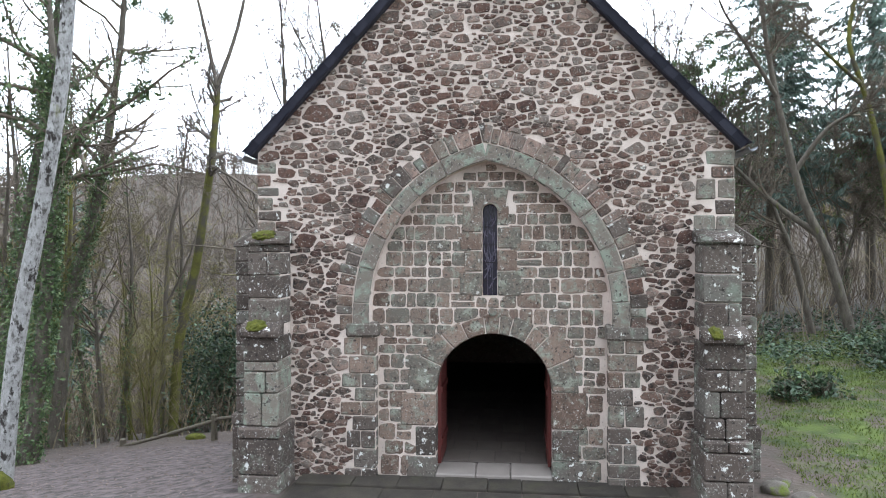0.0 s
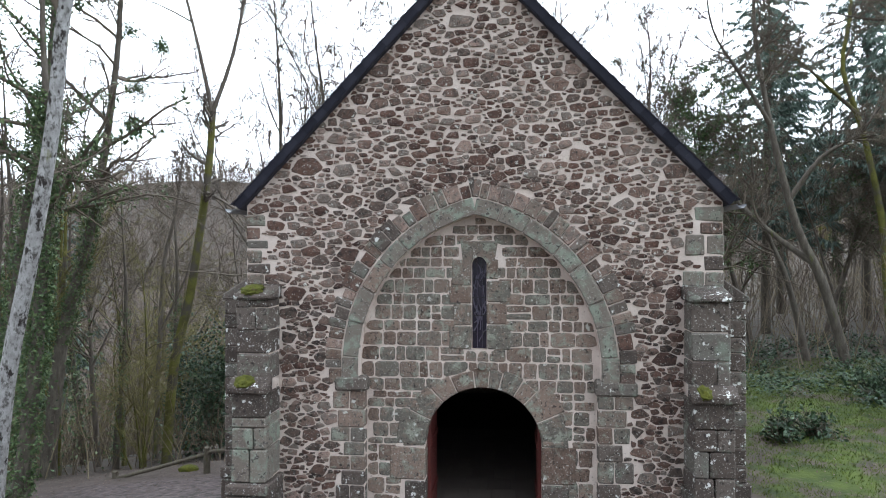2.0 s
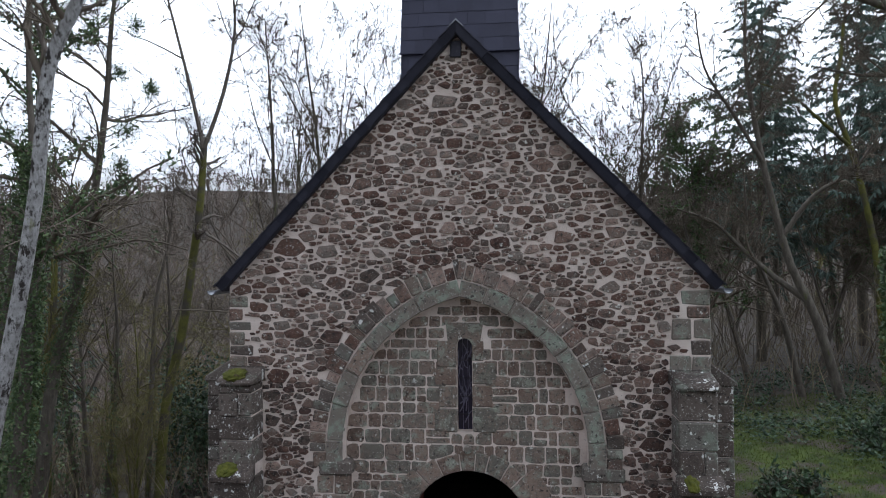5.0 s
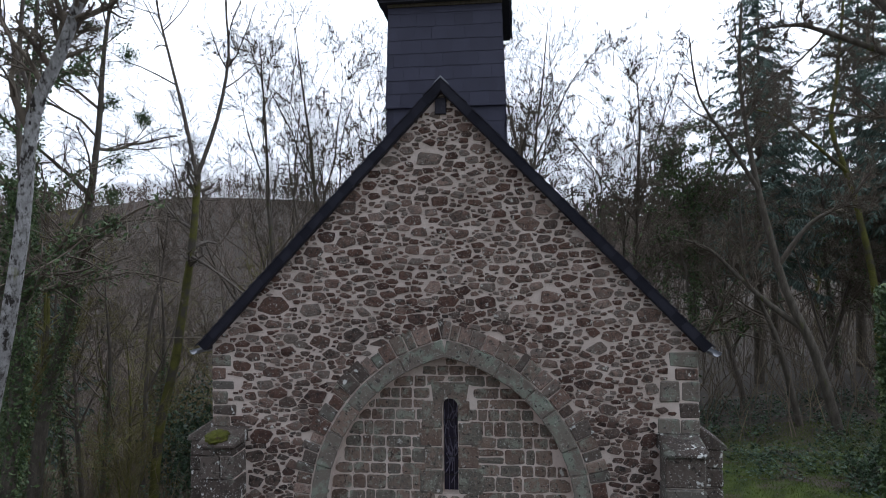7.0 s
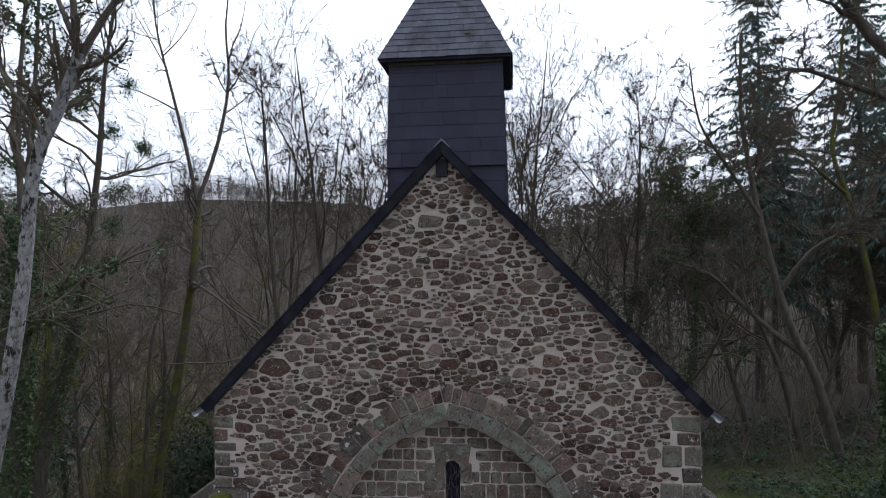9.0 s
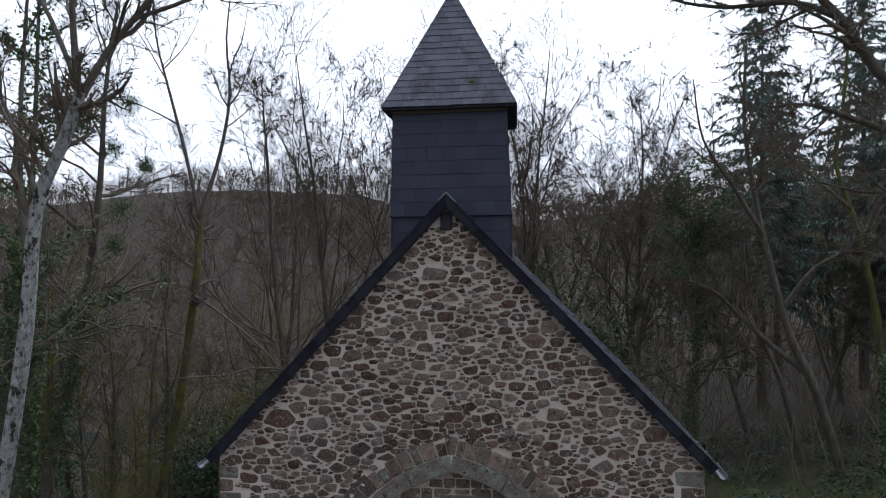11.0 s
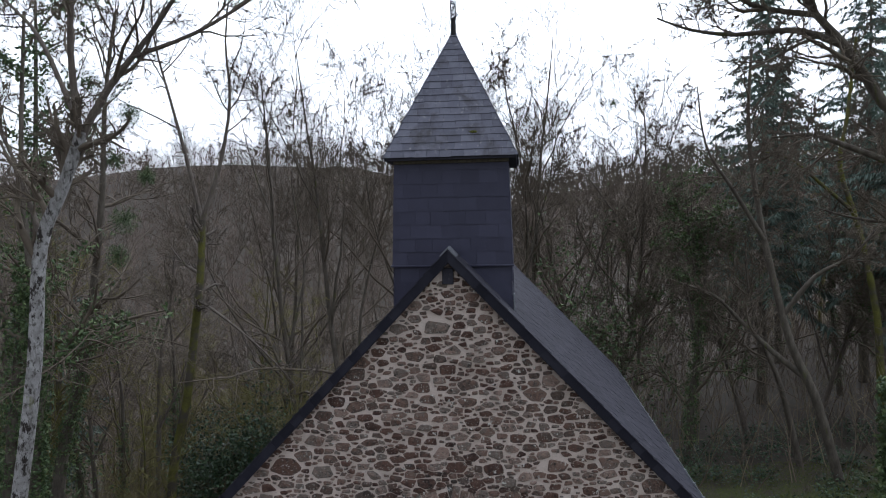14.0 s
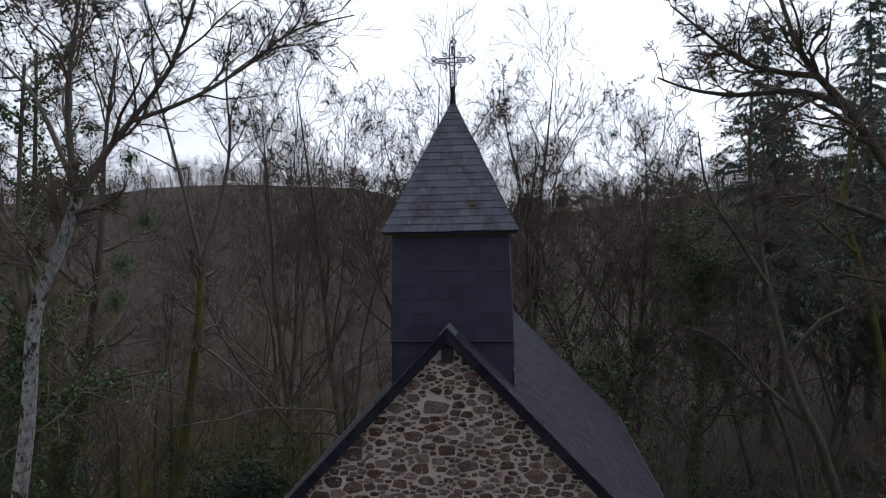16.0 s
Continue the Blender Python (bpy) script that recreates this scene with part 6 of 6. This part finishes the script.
shrub("laurel_shrub", "low glossy evergreen shrub on the lawn", (6.75, 5.2, ground_z(6.75, 5.2)), (0.75, 0.5, 0.85), 1, 420, 0.075)
shrub("laurel_shrub", "small glossy evergreen shrub with spreading shoots", (7.6, 5.6, ground_z(7.6, 5.6)), (0.7, 0.5, 0.75), 2, 380, 0.075)
shrub("laurel_shrub", "bushy evergreen thicket on the bank", (11.2, 8.6, ground_z(11.2, 8.6)), (1.9, 1.2, 1.3), 3, 1900, 0.075)
shrub("laurel_shrub", "bushy evergreen thicket on the bank", (12.6, 9.6, ground_z(12.6, 9.6)), (1.6, 1.2, 1.5), 4, 1700, 0.075)
shrub("holly_bush", "large dark evergreen bush below the path", (-12.2, 17.5, ground_z(-12.2, 17.5)), (2.6, 2.0, 6.4), 5, 9000, 0.10)
shrub("holly_bush", "large dark evergreen bush below the path", (-10.2, 18.2, ground_z(-10.2, 18.2)), (2.6, 2.0, 6.2), 6, 9000, 0.10)
shrub("holly_bush", "dark evergreen bush beyond the nave roof", (4.0, 20, ground_z(4.0, 20)), (2.0, 1.6, 10.2), 7, 6500, 0.10, ivy_leaf)
shrub("holly_bush", "dark ivy thicket in the shade", (14.9, 11.5, ground_z(14.9, 11.5)), (1.6, 1.6, 5.0), 8, 1800, 0.08, ivy_leaf)
shrub("holly_bush", "dark ivy-hung undergrowth beside the trunks", (-17.5, 10.5, ground_z(-17.5, 10.5)), (2.4, 2.0, 7.5), 9, 1600, 0.09, ivy_leaf)

shrub("ivy_thicket", "tall evergreen thicket of ivy-clad stems", (-21.5, 13.5, ground_z(-21.5, 13.5)), (3.2, 2.4, 12.0), 11, 3600, 0.10, ivy_leaf)
shrub("ivy_thicket", "dark evergreen thicket at the edge of the wood", (-25, 18, ground_z(-25, 18)), (3.6, 2.4, 13.5), 13, 6400, 0.12, ivy_leaf)

# low green growth over the bank
rng = np.random.default_rng(58)
spots_c = []
while len(spots_c) < 2600:
    x, y = rng.uniform(4.6, 24), rng.uniform(7.5, 20)
    if noise.noise((x * 0.5, y * 0.5, 9.0)) > -0.05 and (y > 9.5 or x > 9):
        spots_c.append((x, y, ground_z(x, y) + rng.uniform(0.02, 0.35)))
V, F = leaves(rng, np.array(spots_c), 0.07, 7, 0.14, 1.5)
cover = quad_mesh("ground_cover", V, F, laurel_leaf, None, "", False)
tagged(cover, "low green ivy and bramble covering the bank", "undergrowth", kind="stuff")

# ---- wooden fence along the drop ----
fence = thing("fence", "low weathered post-and-rail fence along the drop", "fence")
for x, y, zt in ((-8.72, 8.4, -1.2), (-11.9, 8.75, -2.15), (-5.6, 8.3, -0.75)):
    g = ground_z(x, y)
    bm = bmesh.new()
    bmesh.ops.create_cone(bm, cap_ends=True, segments=9, radius1=0.105, radius2=0.095, depth=zt - g + 0.4, matrix=pose(x, y, (zt + g - 0.4) / 2, 2, 1, 0))
    bmesh.ops.bevel(bm, geom=[e for e in bm.edges if max(v.co.z for v in e.verts) > zt - 0.05 and abs(e.verts[0].co.z - e.verts[1].co.z) < 0.05], offset=0.02, segments=1, affect="EDGES")
    part("post", bm, oak_wood, fence)
for a, b in (((-8.6, 8.34, -1.36), (-12.7, 8.80, -2.62)), ((-5.5, 8.25, -0.86), (-8.7, 8.35, -1.34)), ((-11.9, 8.8, -2.4), (-16, 9.4, -3.6))):
    m = [(a[i] + b[i]) / 2 + (0, 0, -0.03)[i] for i in range(3)]
    V, F = tubes([([a, m, b], [0.06, 0.056, 0.05])], 8)
    quad_mesh("rail", V, F, oak_wood, fence)


# ---- edging stones, rocks ----
def rock(name, label, at, size, seed, mat=rock_mat):
    bm = bmesh.new()
    bmesh.ops.create_icosphere(bm, subdivisions=3, radius=1)
    off = Vector((seed * 3.1, seed, 0))
    for v in bm.verts:
        k = 1 + 0.28 * noise.noise(v.co * 1.4 + off) + 0.08 * noise.noise(v.co * 4 + off)
        v.co = Vector((v.co.x * size[0] * k, v.co.y * size[1] * k, v.co.z * size[2] * k))
    ob = part(name, bm, mat, None, label, True)
    ob.location = at
    return tagged(ob, label, "stone")


for k, (x, y, s) in enumerate(((4.25, -0.55, 0.17), (4.5, -0.95, 0.15), (4.42, -0.25, 0.12), (4.8, -1.3, 0.14), (5.0, -1.75, 0.16))):
    rock("edging_stone", "rough mossy stone edging the lawn", (x, y, ground_z(x, y) + s * 0.25), (s * 1.2, s, s * 0.75), k)
rock("mossy_stump", "low moss-covered hump at the birch foot", (-10.2, 1.6, ground_z(-10.2, 1.6) + 0.1), (0.36, 0.32, 0.3), 9, moss)
rock("mossy_stone", "moss-covered stone beside the path", (-9.7, 9.2, ground_z(-9.7, 9.2) + 0.05), (0.30, 0.22, 0.14), 10, moss)

# ---- grass and dead leaves ----
rng = np.random.default_rng(99)
n = 95000
gx = rng.uniform(4.3, 15, n)
gy = rng.uniform(-4.5, 16, n)
keep = np.array([noise.noise((a * 0.55, b * 0.55, 2.2)) + 0.5 * noise.noise((a * 1.7, b * 1.7, 5.2)) > -0.55 and a > 4.9 + 0.7 * noise.noise((a, b, 1)) for a, b in zip(gx, gy)])
gx, gy = gx[keep], gy[keep]
c = np.array([(a, b, ground_z(a, b) - 0.01) for a, b in zip(gx, gy)])
m = len(c)
h = rng.uniform(0.025, 0.085, m)[:, None]
ang = rng.uniform(0, 6.283, m)
side = np.stack([np.cos(ang), np.sin(ang), np.zeros(m)], 1) * rng.uniform(0.006, 0.014, (m, 1))
lean = np.stack([rng.normal(0, 0.5, m), rng.normal(0, 0.5, m), np.ones(m)], 1)
V = np.stack([c - side, c + side, c + lean * h], 1).reshape(-1, 3)
grass = quad_mesh("grass", V, np.arange(3 * m).reshape(-1, 3), grass_mat, None, "", False)
tagged(grass, "short mossy grass on the lawn", "grass", kind="stuff")
pts = []
while len(pts) < 26000:
    x, y = rng.uniform(-18, 16), rng.uniform(-4, 22)
    if -4.1 < x < 4.0 and -1.6 < y < 11.5:
        continue
    if -12 < x < -4 and y < 8 and rng.uniform() < 0.25:
        continue
    if x > 5 and y < 14 and rng.uniform() < 0.6:
        continue
    pts.append((x, y, ground_z(x, y) + 0.02))
V, F = leaves(rng, np.array(pts), 0.034, 1, 0.004, 6.0)
litter = quad_mesh("leaf_litter", V, F, litter_mat, None, "", False)
tagged(litter, "scattered brown dead leaves on the ground", "leaves", kind="stuff")
